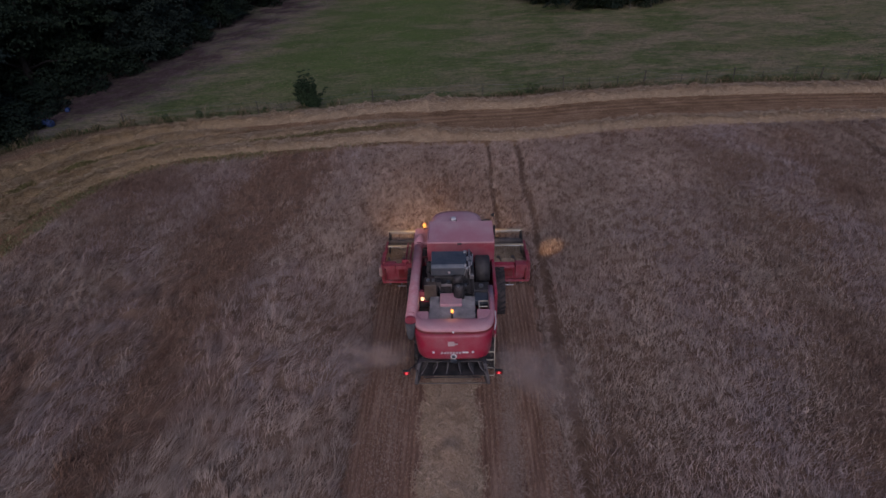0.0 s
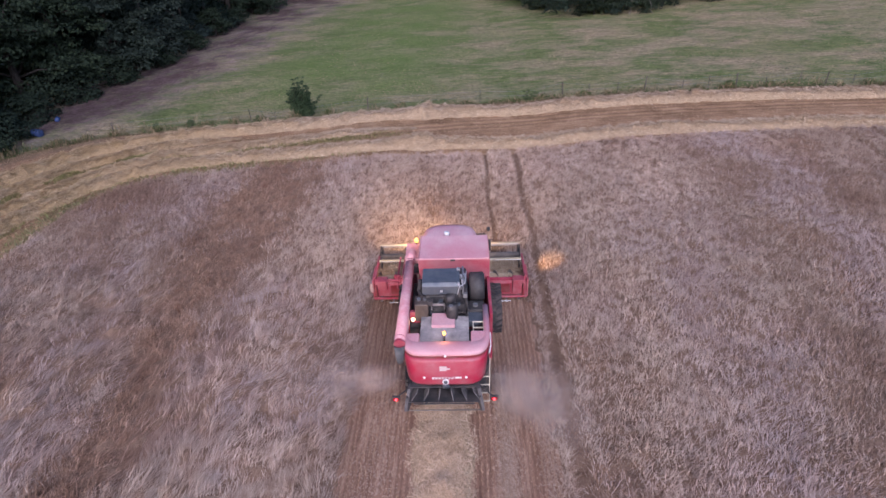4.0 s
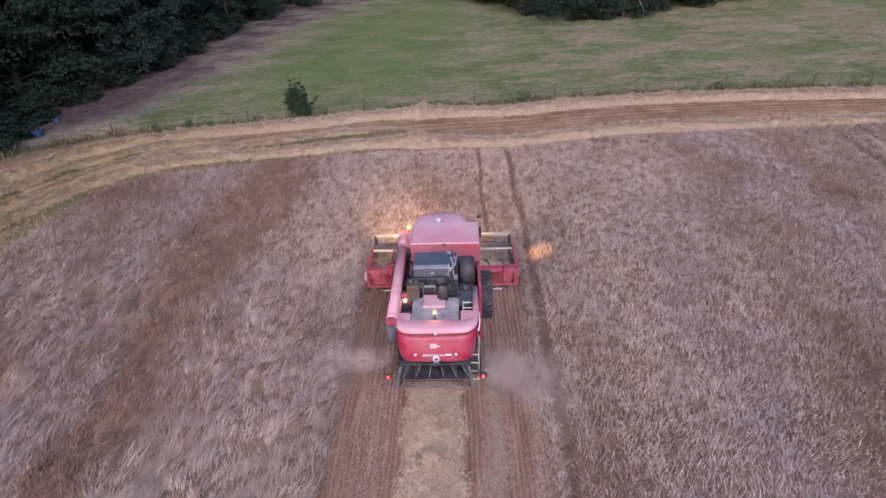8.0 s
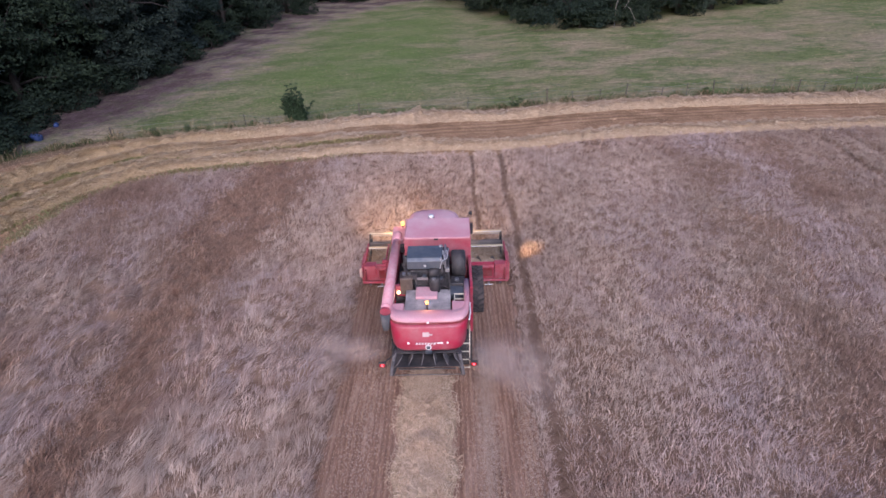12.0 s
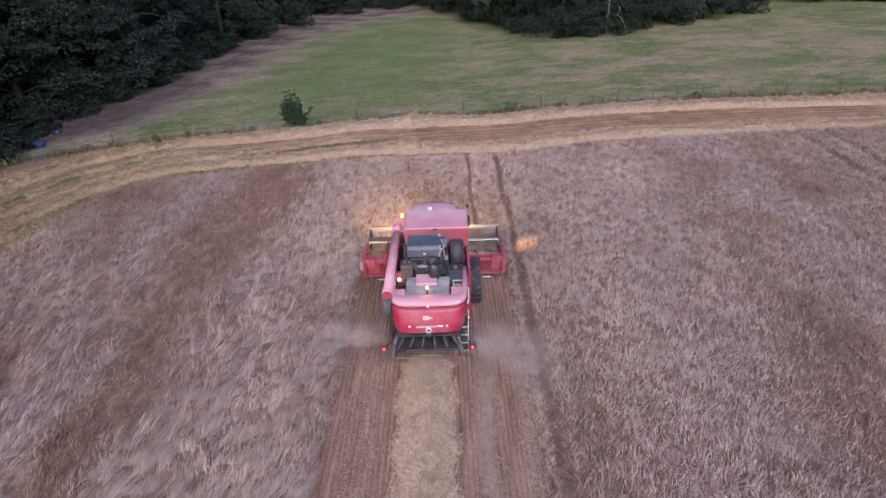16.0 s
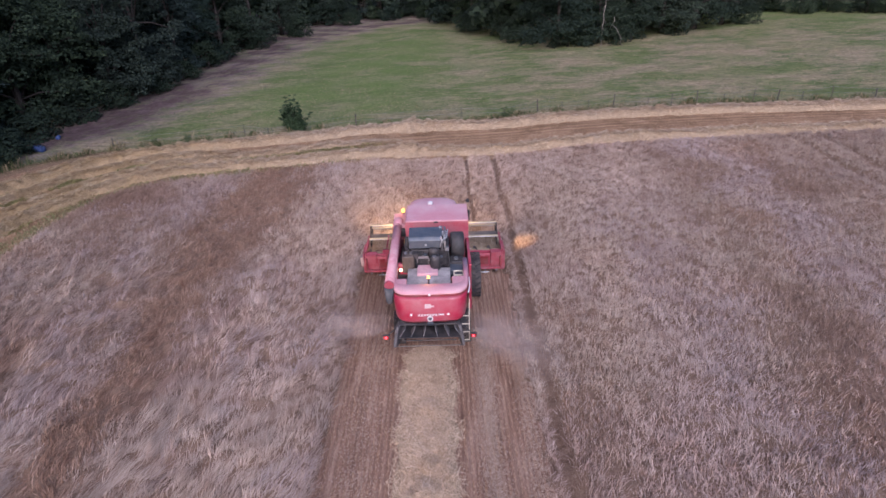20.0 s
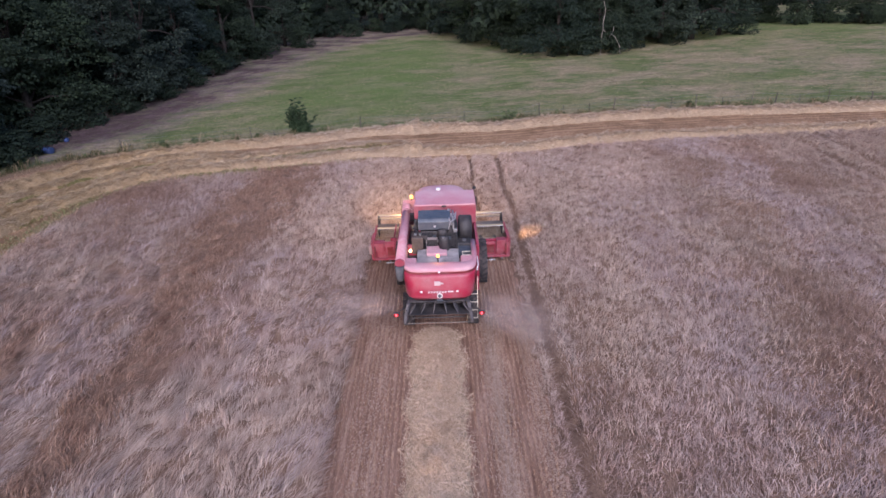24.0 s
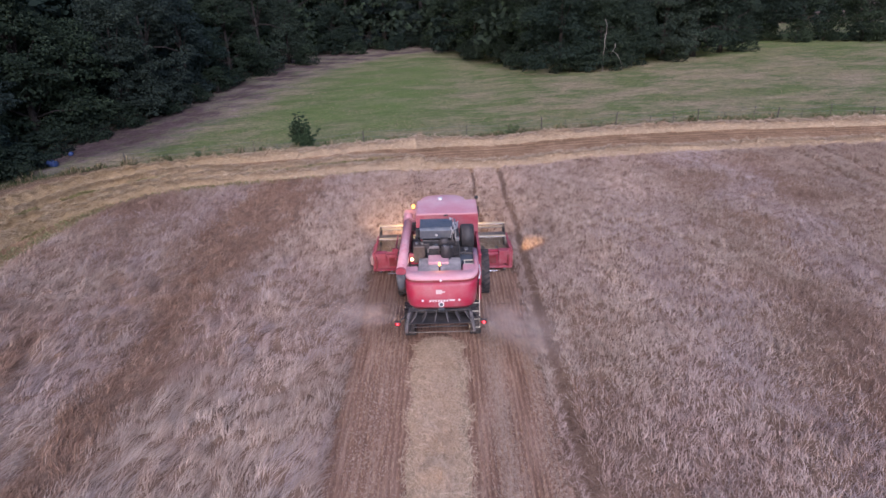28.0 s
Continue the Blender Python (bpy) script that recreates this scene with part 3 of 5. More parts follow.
cxs = np.where(rng.uniform(0, 1, m) < 0.6, rng.normal(1.62, 0.17, m), np.where(rng.uniform(0, 1, m) < 0.4, rng.normal(-1.9, 0.35, m), rng.normal(2.75, 0.16, m)))
cys = rng.uniform(-16, 3.0 + YC, m)
aa = rng.uniform(0, np.pi, m)
me = strands("chaff", np.stack([cxs, cys, lie(cxs, cys) + rng.uniform(0.02, 0.05, m)], 1), np.stack([np.cos(aa), np.sin(aa), rng.normal(0, 0.1, m)], 1),
             rng.uniform(0.02, 0.07, m), rng.uniform(0.005, 0.011, m), M_CHAFF)
tagged(new("chaff", me), "pale chaff and broken straw along the wheel tracks", "chaff", kind="stuff")


def windrow(name, line, width, high, count, label, seed, fat=1.5, bed=M_STRAWBED, straw=M_STRAW, fade=60, long=1.0, heap=0.0):
    """A loose row of straw: a low mound under many lying straws."""
    r = np.random.default_rng(seed)
    q = resample(line, 640)
    d = np.gradient(q, axis=0)
    d = d / np.linalg.norm(d, axis=1)[:, None]
    nn = np.stack([-d[:, 1], d[:, 0]], 1)
    s = np.linspace(-1, 1, 9)
    swell = 1 + heap * np.exp(-((q[:, 0] + 1.9) / 0.9) ** 2)
    ends = swell * np.clip(np.minimum(np.arange(640), np.arange(640)[::-1]) / fade, 0.05, 1)
    wid = width / 2 * (1 + 0.12 * wave(q[:, 0], q[:, 1], 1.6, seed)) * (ends if fade > 40 else np.clip(ends * 4, 0, 1))
    X = q[:, 0][None] + s[:, None] * nn[:, 0] * wid
    Y = q[:, 1][None] + s[:, None] * nn[:, 1] * wid
    lump = 1 + 0.26 * wave(X, Y, 1.1, seed + 1) + 0.2 * wave(X, Y, 0.4, seed + 2)
    Z = lie(X, Y) + 0.015 + high * ends * (1 - s[:, None] ** 2) * np.clip(lump, 0.25, 2)
    thing = sheet(name, X, Y, Z, bed, label, "straw row", kind="stuff")
    i, o = r.integers(2, 637, count), np.clip(r.normal(0, 0.45, count), -1.1, 1.1)
    f = r.uniform(0, 1, count)
    mx = q[i, 0] + (q[i + 1, 0] - q[i, 0]) * f + nn[i, 0] * o * wid[i]
    my = q[i, 1] + (q[i + 1, 1] - q[i, 1]) * f + nn[i, 1] * o * wid[i]
    lm = np.clip(1 + 0.26 * wave(mx, my, 1.1, seed + 1) + 0.2 * wave(mx, my, 0.4, seed + 2), 0.2, 2)
    mz = lie(mx, my) + 0.02 + high * ends[i] * np.clip(1 - o ** 2, 0, 1) * lm + r.uniform(-0.03, 0.09, count)
    a = np.arctan2(d[i, 1], d[i, 0]) + r.normal(0, 0.9, count)
    way = np.stack([np.cos(a), np.sin(a), r.normal(0, 0.22, count)], 1)
    me = strands("straws", np.stack([mx, my, mz], 1), way / np.linalg.norm(way, axis=1)[:, None], r.uniform(0.12, 0.45, count) * long, r.uniform(0.007, 0.02, count) * fat, straw)
    tagged(part_of(new("straws", me), thing), kind="stuff")


def part_of(ob, thing):
    ob.parent = thing
    ob.matrix_parent_inverse = thing.matrix_basis.inverted()
    return ob


windrow("straw_swath", [(-0.12, -40), (-0.12, -10), (-0.1, 2.05 + YC)], 1.62, 0.3, 125000, "fresh golden straw swath lying behind the combine", 31, 0.8, M_SWATHBED, M_SWATH, 30, 0.7)
windrow("straw_row", ROW_NEAR, 1.25, 0.40, 48000, "loose pale straw row along the crop edge", 41, heap=0.5)
windrow("straw_row", ROW_FAR, 1.6, 0.42, 50000, "loose pale straw row beside the fence verge", 51, heap=0.5)
windrow("straw_row", ROW_OLD, 1.1, 0.30, 20000, "flattened messy straw row on the bend of the headland", 71)
windrow("straw_row", ROW_MID, 0.95, 0.26, 20000, "thin straw row in the middle of the headland", 61)

# ---- rough grass along the fence and weeds on the headland ----
v = resample(VERGE, 900)
i = rng.integers(0, 899, 26000)
off = np.abs(rng.normal(0.25, 0.4, 26000))
nx, ny = np.gradient(v[:, 0]), np.gradient(v[:, 1])
ln = np.hypot(nx, ny)
gx_, gy_ = v[i, 0] - ny[i] / ln[i] * (off - 0.1) + rng.normal(0, 0.15, 26000), v[i, 1] + nx[i] / ln[i] * (off - 0.1) + rng.normal(0, 0.15, 26000)
clump = np.clip(0.55 + 0.6 * wave(gx_, gy_, 2.4, 71), 0.12, 1.3)
left = gx_ < -8
for name, pick, mat, label in (("verge_grass", rng.uniform(0, 1, 26000) < 0.72, M_GRASS, "rough dry grass and weeds along the fence"),
                               ("verge_weeds", None, M_GREEN, "green nettles and weeds in the fence verge")):
    pick = pick if pick is not None else ~first
    first = pick
    hh = rng.uniform(0.12, 0.5, 26000) * clump * np.where(left, 1.5, 1.0)
    me = ribbons(name, np.stack([gx_, gy_, lie(gx_, gy_)], 1)[pick], rng.normal(0, 0.13, (26000, 2))[pick], hh[pick], rng.uniform(0.02, 0.06, 26000)[pick], mat)
    tagged(new(name, me), label, "grass", kind="stuff")
m = 52000
i, f = rng.integers(20, 258, m), rng.uniform(0, 1, m)[:, None]
j = np.where(rng.uniform(0, 1, m) < 0.6, rng.normal(0.47, 0.045, m), rng.normal(0.20, 0.05, m))[:, None]
hp = (CROP_LINE[i] * (1 - f) + CROP_LINE[i + 1] * f) * (1 - j) + (VERGE_LINE[i] * (1 - f) + VERGE_LINE[i + 1] * f) * j
hp = hp[(wave(hp[:, 0], hp[:, 1], 4.5, 72) > -0.15) & (hp[:, 0] < rng.normal(-7, 3.5, m)) & (hp[:, 1] > -6)]
k = len(hp)
me = ribbons("headland_weeds", np.stack([hp[:, 0], hp[:, 1], lie(hp[:, 0], hp[:, 1])], 1), rng.normal(0, 0.06, (k, 2)), rng.uniform(0.07, 0.2, k), rng.uniform(0.03, 0.07, k), M_WEED)
tagged(new("headland_weeds", me), "low green regrowth between the straw rows", "weeds", kind="stuff")
# green strip along the crop's left edge and corner
ex_, ey_ = rng.uniform(-24, -4, 60000), rng.uniform(-6, 23.5, 60000)
out = np.minimum(np.interp(ex_, EX[5:], EY[5:]) - ey_, ex_ - np.interp(ey_, EY[:6], EX[:6], right=-18.6))
pick = (out < -0.05) & (out > -rng.uniform(0.3, 1.9, 60000) - 0.25 * wave(ex_, ey_, 5, 74)) & (rng.uniform(0, 1, 60000) < np.clip(-(ex_ + 3) / 9, 0, 1))
k = int(pick.sum())
me = ribbons("edge_grass", np.stack([ex_, ey_, lie(ex_, ey_)], 1)[pick], rng.normal(0, 0.06, (k, 2)), rng.uniform(0.07, 0.2, k), rng.uniform(0.03, 0.07, k), M_EDGE)
tagged(new("edge_grass", me), "green grass strip along the crop edge", "grass", kind="stuff")
# tufts of grass on the pasture
tx_, ty_ = rng.uniform(-26, 55, 70000), 29.5 + 68 * rng.uniform(0, 1, 70000) ** 1.5
ok = (ty_ > np.interp(tx_, [p[0] for p in VERGE[4:]], [p[1] for p in VERGE[4:]]) + 0.4) & (tx_ > np.interp(ty_, LEFT_OF[:, 1], LEFT_OF[:, 0]) + rng.normal(0, 1.0, 70000))
dryness = wave(tx_ * 0.5, ty_, 6, 75) + rng.normal(0, 0.45, 70000)
for name, pick, mat, label in (("pasture_grass", ok & (dryness < -0.35), M_GREEN, "short green tufts of grazed pasture grass"), ("dry_grass", ok & (dryness >= -0.1), M_GRASS, "dry straw-coloured tufts in the pasture")):
    k = int(pick.sum())
    me = ribbons(name, np.stack([tx_, ty_, lie(tx_, ty_)], 1)[pick], rng.normal(0, 0.05, (k, 2)), rng.uniform(0.03, 0.09, k), rng.uniform(0.03, 0.09, k), mat)
    tagged(new(name, me), label, "grass", kind="stuff")
# stubble rows on the headland
i, j, f = rng.integers(40, 258, 45000), rng.integers(1, 70, 45000) / 70.0, rng.uniform(0, 1, 45000)
ax, ay = CROP_LINE[i] + (CROP_LINE[i + 1] - CROP_LINE[i]) * f[:, None], VERGE_LINE[i] + (VERGE_LINE[i + 1] - VERGE_LINE[i]) * f[:, None]
hp = ax * (1 - j[:, None]) + ay * j[:, None]
hp = hp[(hp[:, 1] > -8) & (hp[:, 0] < 45)]
me = ribbons("headland_stubble", np.stack([hp[:, 0], hp[:, 1], lie(hp[:, 0], hp[:, 1])], 1), rng.normal(0, 0.04, (len(hp), 2)), rng.uniform(0.05, 0.13, len(hp)), rng.uniform(0.015, 0.035, len(hp)), M_HSTUB)
tagged(new("headland_stubble", me), "short golden stubble rows on the headland", "stubble", kind="stuff")


# ---- building helpers for things ----
def part(name, bm, mat, parent=None, label="", smooth=False):
    """Links a bmesh as one mesh object under a thing or a part."""
    me = bpy.data.meshes.new(name)
    if smooth:
        for f in bm.faces:
            f.smooth = True
    bm.to_mesh(me)
    bm.free()
    me.materials.append(mat)
    ob = new(name, me)
    if parent:
        ob.parent = parent
    if label:
        ob["label"] = label
    return ob


def box(x0, x1, y0, y1, z0, z1, bevel=0.0, bm=None):
    bm = bm or bmesh.new()
    made = bmesh.ops.create_cube(bm, size=1, matrix=Matrix.LocRotScale(((x0 + x1) / 2, (y0 + y1) / 2, (z0 + z1) / 2), None, (x1 - x0, y1 - y0, z1 - z0)))
    if bevel:
        edges = list({e for v in made["verts"] for e in v.link_edges})
        bmesh.ops.bevel(bm, geom=edges, offset=bevel, segments=2, affect="EDGES", profile=0.5)
    return bm


def tube(points, radius, sides=10, bm=None, radius2=None):
    """A round bar along points, with closed ends."""
    bm = bm or bmesh.new()
    pts = [Vector(p) for p in points]
    rings = []
    for i, p in enumerate(pts):
        d = (pts[min(i + 1, len(pts) - 1)] - pts[max(i - 1, 0)]).normalized()
        q = d.to_track_quat("Z", "Y").to_matrix()
        r = radius if radius2 is None else radius + (radius2 - radius) * i / (len(pts) - 1)
        rings.append([bm.verts.new(p + q @ Vector((r * math.cos(2 * math.pi * k / sides), r * math.sin(2 * math.pi * k / sides), 0))) for k in range(sides)])
    for lo, hi in zip(rings, rings[1:]):
        for k in range(sides):
            bm.faces.new((lo[k], lo[(k + 1) % sides], hi[(k + 1) % sides], hi[k]))
    bm.faces.new(rings[0][::-1])
    bm.faces.new(rings[-1])
    return bm


def ball(x, y, z, r, squash=1.0, bm=None, seg=12):
    bm = bm or bmesh.new()
    bmesh.ops.create_uvsphere(bm, u_segments=seg, v_segments=seg // 2 + 2, radius=r, matrix=pose(x, y, z) @ Matrix.Diagonal((1, 1, squash, 1)))
    return bm


def prism(profile, x0, x1, bevel=0.0, bm=None):
    """A profile of (y, z) points drawn out along x."""
    bm = bm or bmesh.new()
    a = [bm.verts.new((x0, y, z)) for y, z in profile]
    b = [bm.verts.new((x1, y, z)) for y, z in profile]
    k = len(profile)
    made = [bm.faces.new(a[::-1]), bm.faces.new(b)]
    for i in range(k):
        made.append(bm.faces.new((a[i], a[(i + 1) % k], b[(i + 1) % k], b[i])))
    bmesh.ops.recalc_face_normals(bm, faces=bm.faces)
    if bevel:
        bmesh.ops.bevel(bm, geom=list({e for f in made for e in f.edges}), offset=bevel, segments=2, affect="EDGES", profile=0.5)
    return bm


def empty(name, label, category, group="", m=None):
    ob = tagged(new(name), label, category, group)
    if m:
        ob.matrix_basis = m
    return ob


# ---- trees ----
def leaf_mesh(name, centres, sizes, count, leaf, mat, seed):
    r = np.random.default_rng(seed)
    c, s = np.array(centres), np.array(sizes)
    w = s ** 2
    i = r.choice(len(c), count, p=w / w.sum())
    d = r.normal(0, 1, (count, 3))
    d = d / np.linalg.norm(d, axis=1)[:, None]
    d[:, 2] = np.where(d[:, 2] < -0.3, -d[:, 2] * 0.6, d[:, 2])
    p = c[i] + d * s[i][:, None] * r.uniform(0.55, 1.1, count)[:, None] * np.array([1, 1, 0.72])
    n = d + np.array([0, 0, 0.35]) + r.normal(0, 0.5, (count, 3))
    n = n / np.linalg.norm(n, axis=1)[:, None]
    u = np.cross(n, r.normal(0, 1, (count, 3)))
    u = u / np.linalg.norm(u, axis=1)[:, None]
    t = np.cross(n, u)
    L = leaf * r.uniform(0.6, 1.4, count)[:, None]
    v = np.stack([p - u * L, p - t * L * 0.55 + n * L * 0.12, p + u * L, p + t * L * 0.55 + n * L * 0.12], 1).reshape(-1, 3)
    return mesh_of(name, v, np.arange(count * 4).reshape(count, 4), mat)


def tree(seed, high, spread, low, leaves, leaf, mat, label, kind_name="tree", full=1.0):
    """A tapered trunk with limbs and a crown of many leaves on clumps, open and uneven."""
    r = np.random.default_rng(seed)
    top = empty(kind_name, label, "tree")
    bm = bmesh.new()
    bend = r.normal(0, 0.25, (5, 2)).cumsum(0) * 0.4
    spine = [(bend[k][0] if k else 0, bend[k][1] if k else 0, high * 0.8 * k / 4 - (0.2 if k == 0 else 0)) for k in range(5)]
    tube(spine, high * 0.032, 9, bm, high * 0.008)
    centres, sizes = [], []
    for k in range(46):
        z = low + (high - low) * (k + r.uniform(0, 1)) / 46
        f = (z - low) / (high - low)
        wide = spread * (0.55 + 0.75 * math.sin(math.pi * min(1, 0.18 + 0.8 * f))) * (1 - 0.45 * f * f)
        a, d = r.uniform(0, 6.283), wide * math.sqrt(r.uniform(0.15, 1)) * 0.8
        centres.append((d * math.cos(a), d * math.sin(a), z))
        sizes.append(spread * r.uniform(0.2, 0.42) * full)
        if k % 4 == 0:
            s = Vector(spine[2]).lerp(Vector(spine[3]), r.uniform(0, 1)) if f > 0.4 else Vector(spine[1])
            e = Vector(centres[-1])
            tube([s, s.lerp(e, 0.5) + Vector((0, 0, 0.3)), e], high * 0.009, 5, bm, high * 0.003)
    for c, z in list(zip(centres, sizes)):
        for _ in range(5):
            d = r.normal(0, 1, 3)
            d = d / np.linalg.norm(d) * z * 0.85
            centres.append((c[0] + d[0], c[1] + d[1], max(low * 0.5, c[2] + d[2] * 0.8)))
            sizes.append(z * r.uniform(0.3, 0.55))
    part("trunk", bm, M_BARK, top, smooth=True)
    ob = new("crown", leaf_mesh("crown", centres, sizes, leaves, leaf, mat, seed + 1))
    ob.parent = top
    return top


KINDS = [tree(201, 13, 4.2, 0.9, 21000, 0.128, M_LEAF, "tall dark green broadleaf tree at the wood's edge"),
         tree(211, 10.5, 4.6, 0.5, 22000, 0.128, M_LEAF, "wide dark broadleaf tree with low hanging branches"),
         tree(221, 8, 3.6, 0.3, 17000, 0.115, M_LEAF, "bushy dark green tree reaching to the grass"),
         tree(231, 11, 3.8, 0.6, 20000, 0.115, M_LEAF2, "grey-green willow-like tree at the wood's edge"),
         tree(261, 12, 4.6, 1.0, 3600, 0.34, M_LEAF, "dark tree standing deep in the wood")]
LEFT = [(-35.9, 10.6), (-35.7, 18.2), (-34.3, 24.1), (-35.1, 30.2), (-34.2, 35.8), (-33.4, 40.9), (-31.4, 45.9), (-31.0, 51.7), (-30.1, 58), (-29.8, 65.1), (-29.6, 72.9), (-27.6, 81.3), (-25.6, 91), (-20.2, 103.3)]
MIDDLE = [(5.7, 86.4), (9.5, 77.3), (11.8, 68.9), (15.2, 62.9), (20, 63.1), (24.7, 65.1), (29.5, 67.7), (34.2, 69.5), (39, 72.2)]
BACK = [(-14, 110.4), (-6.1, 108.9), (0.7, 105.4), (8.5, 103.5), (48.9, 86.3), (54.8, 81.2), (62, 77.7), (69, 74), (47.4, 100.8), (58.1, 104.9)]
spots = [(x, y, 0) for x, y in LEFT + MIDDLE + BACK]
spots += [(x - 7.5 + 2 * math.sin(x * 7), y + 4 + 2 * math.cos(y * 3), 1) for x, y in LEFT] + [(x + 1.5 * math.sin(y), y + 8, 1) for x, y in MIDDLE]
spots += [(-46 + 2 * math.sin(k * 5), 8 + 9 * k, 2) for k in range(11)] + [(-40 + 9.5 * k, 120 + 3 * math.sin(k * 4), 2) for k in range(14)] + [(-34 + 8 * k, 131 + 3 * math.cos(k * 3), 2) for k in range(16)] + [(-26 + 7.5 * k, 112 + 2 * math.sin(k * 2), 2) for k in range(7)] + [(10 + 9 * k, 92 + 3 * math.sin(k), 2) for k in range(4)]
r = np.random.default_rng(5)
used = set()
for k, (x, y, row) in enumerate(spots):
    kind = int(r.integers(0, 4)) if row == 0 else 4
    if (x, y) in ((-35.1, 30.2), (-31.4, 45.9)):
        kind = 3
    big = r.uniform(0.9, 1.2) * (1.0 if row == 0 else 1.3)
    m = pose(x, y, float(lie(x, y)), 0, 0, r.uniform(0, 360))
    ob = KINDS[kind] if kind not in used else copy_thing(KINDS[kind], m)
    ob.matrix_basis = m @ Matrix.Diagonal((big, big, big, 1))
    ob["group"] = "trees of the wood"
    used.add(kind)

# low skirt of shrubs along the wood's edge
SHRUB = tree(241, 2.6, 1.7, 0.1, 4500, 0.085, M_LEAF, "low dark shrub at the wood's edge", "shrub")
place_at = [(-33.3, 21.4), (-33.3, 26.9), (-32.1, 32.9), (-31.6, 38), (-30.7, 43), (-29.4, 48.7), (-28.5, 55), (-28.1, 62.1), (-27.6, 69.2), (-25.9, 77.5), (-22.1, 88.3), (-15.6, 100.4), (4.6, 82.3), (9, 72.6), (11.3, 66), (15.9, 61.5), (24.2, 63.6), (31, 66.7), (42.1, 72), (-33.5, 14.9), (-32.3, 6.4), (-31.0, 10.6), (-31.0, 17), (-31.0, 21.4), (-30.7, 25.2), (-30.6, 27.9), (-31.2, 13.8), (-8.3, 104.1), (0.7, 99.1), (-16, 107.4), (-12, 107.4), (-8.1, 105.9), (-4.1, 105.9), (-1.3, 102.4), (2.7, 102.4), (6.5, 100.5), (10.5, 100.5), (46.9, 83.3), (50.9, 83.3), (52.8, 78.2), (56.8, 78.2), (60, 74.7), (64, 74.7), (67, 71), (71, 71), (45.4, 97.8), (49.4, 97.8), (56.1, 101.9), (60.1, 101.9)]
for k, (x, y) in enumerate(place_at):
    m = pose(x, y, float(lie(x, y)) - 0.05, 0, 0, 40 * k)
    ob = SHRUB if k == 0 else copy_thing(SHRUB, m)
    ob.matrix_basis = m @ Matrix.Diagonal((1.25, 1.25, r.uniform(0.7, 1.2), 1))
    ob["group"] = "shrubs of the wood"
bush = empty("bush", "lone dark green bush growing in the fence line", "bush")
rb = np.random.default_rng(252)
clumps, sizes, bm = [], [], bmesh.new()
for k in range(34):
    turn, out, tall = rb.uniform(0, 6.283), rb.uniform(0.2, 1.5), rb.uniform(1.5, 3.0)
    tall = tall * (1.12 - 0.40 * out)
    tip = Vector((out * math.cos(turn), out * math.sin(turn), tall))
    shoot = [Vector((tip.x * f ** 0.8, tip.y * f ** 0.8, tip.z * f)) for f in (0, 0.3, 0.6, 1.0)]
    tube([(0, 0, -0.1)] + shoot[1:], 0.028, 6, bm, 0.006)
    for f in np.linspace(0.12, 1.0, 9):
        clumps.append((tip.x * f ** 0.8 + rb.normal(0, 0.07), tip.y * f ** 0.8 + rb.normal(0, 0.07), tip.z * f))
        sizes.append((0.34 - 0.22 * f) * rb.uniform(0.7, 1.2))
ob = new("crown", leaf_mesh("crown", clumps, sizes, 24000, 0.055, M_BUSH, 253))
ob.parent = bush
part("stem_cluster", bm, M_BARK, bush)
bush.matrix_basis = pose(-10.3, 30.2, float(lie(-10, 28)), 0, 0, 20)
bush["category"] = "bush"

# taller weeds standing in the fence verge
rw = np.random.default_rng(270)
for x, tall in ((5.3, 0.8), (6.0, 0.5), (19.5, 0.5), (-13.6, 0.5), (-18.2, 0.5), (-20.6, 0.45)):
    weed = empty("weed", "clump of tall green weeds in the fence verge", "weed", "weeds along the fence")
    y = float(np.interp(x, [p[0] for p in VERGE[4:]], [p[1] for p in VERGE[4:]])) + 0.5
    zs = rw.uniform(0.08, tall, 14)
    spots_ = np.stack([rw.normal(0, 0.22 * tall, 14) + 0.1, rw.normal(0, 0.18 * tall, 14), zs], 1)
    ob = new("leaves", leaf_mesh("leaves", spots_, rw.uniform(0.07, 0.17, 14) * (0.6 + 0.5 * tall), 900, 0.045, M_NETTLE, 271 + int(10 * tall)))
    ob.parent = weed
    bm = bmesh.new()
    for k in range(6):
        tube([(0, 0, -0.05), tuple(spots_[k] * 0.6), tuple(spots_[k])], 0.012, 5, bm, 0.005)
    part("stalks", bm, M_POST, weed)
    weed.matrix_basis = pose(x, y, float(lie(x, y)), 0, 0, rw.uniform(0, 360))

# ---- fence ----
fence = empty("fence", "thin weathered wooden posts with two wires along the pasture", "fence")
POSTS = [-23.4, -14.0, -12.3, -5.9, 2.0, 5.3, 7.9, 9.8, 11.8, 13.7, 16.3, 18.1, 20.0, 22.0, 24.1, 25.8, 27.5, 29.5, 32.5, 35.5, 39.0, 42.4]
tops = []
for k, x in enumerate(POSTS):
    y = float(np.interp(x, [p[0] for p in VERGE[4:]], [p[1] for p in VERGE[4:]])) + 0.55
    z, lean_x, h = float(lie(x, y)), 0.06 * math.sin(k * 5.1), 0.85 + 0.22 * math.sin(k * 2.3)
    bm = tube([(x, y, z - 0.1), (x + lean_x * 0.5, y, z + h * 0.5), (x + lean_x, y + 0.02, z + h)], 0.028 if k % 3 else 0.045, 7)
    part("post", bm, M_POST, fence)
    tops.append(((x + lean_x * 0.9, y, z + h * 0.9), (x + lean_x * 0.5, y, z + h * 0.5)))
for level in (0, 1):
    part("wire", tube([p[level] for p in tops], 0.006, 4), M_WIRE, fence)

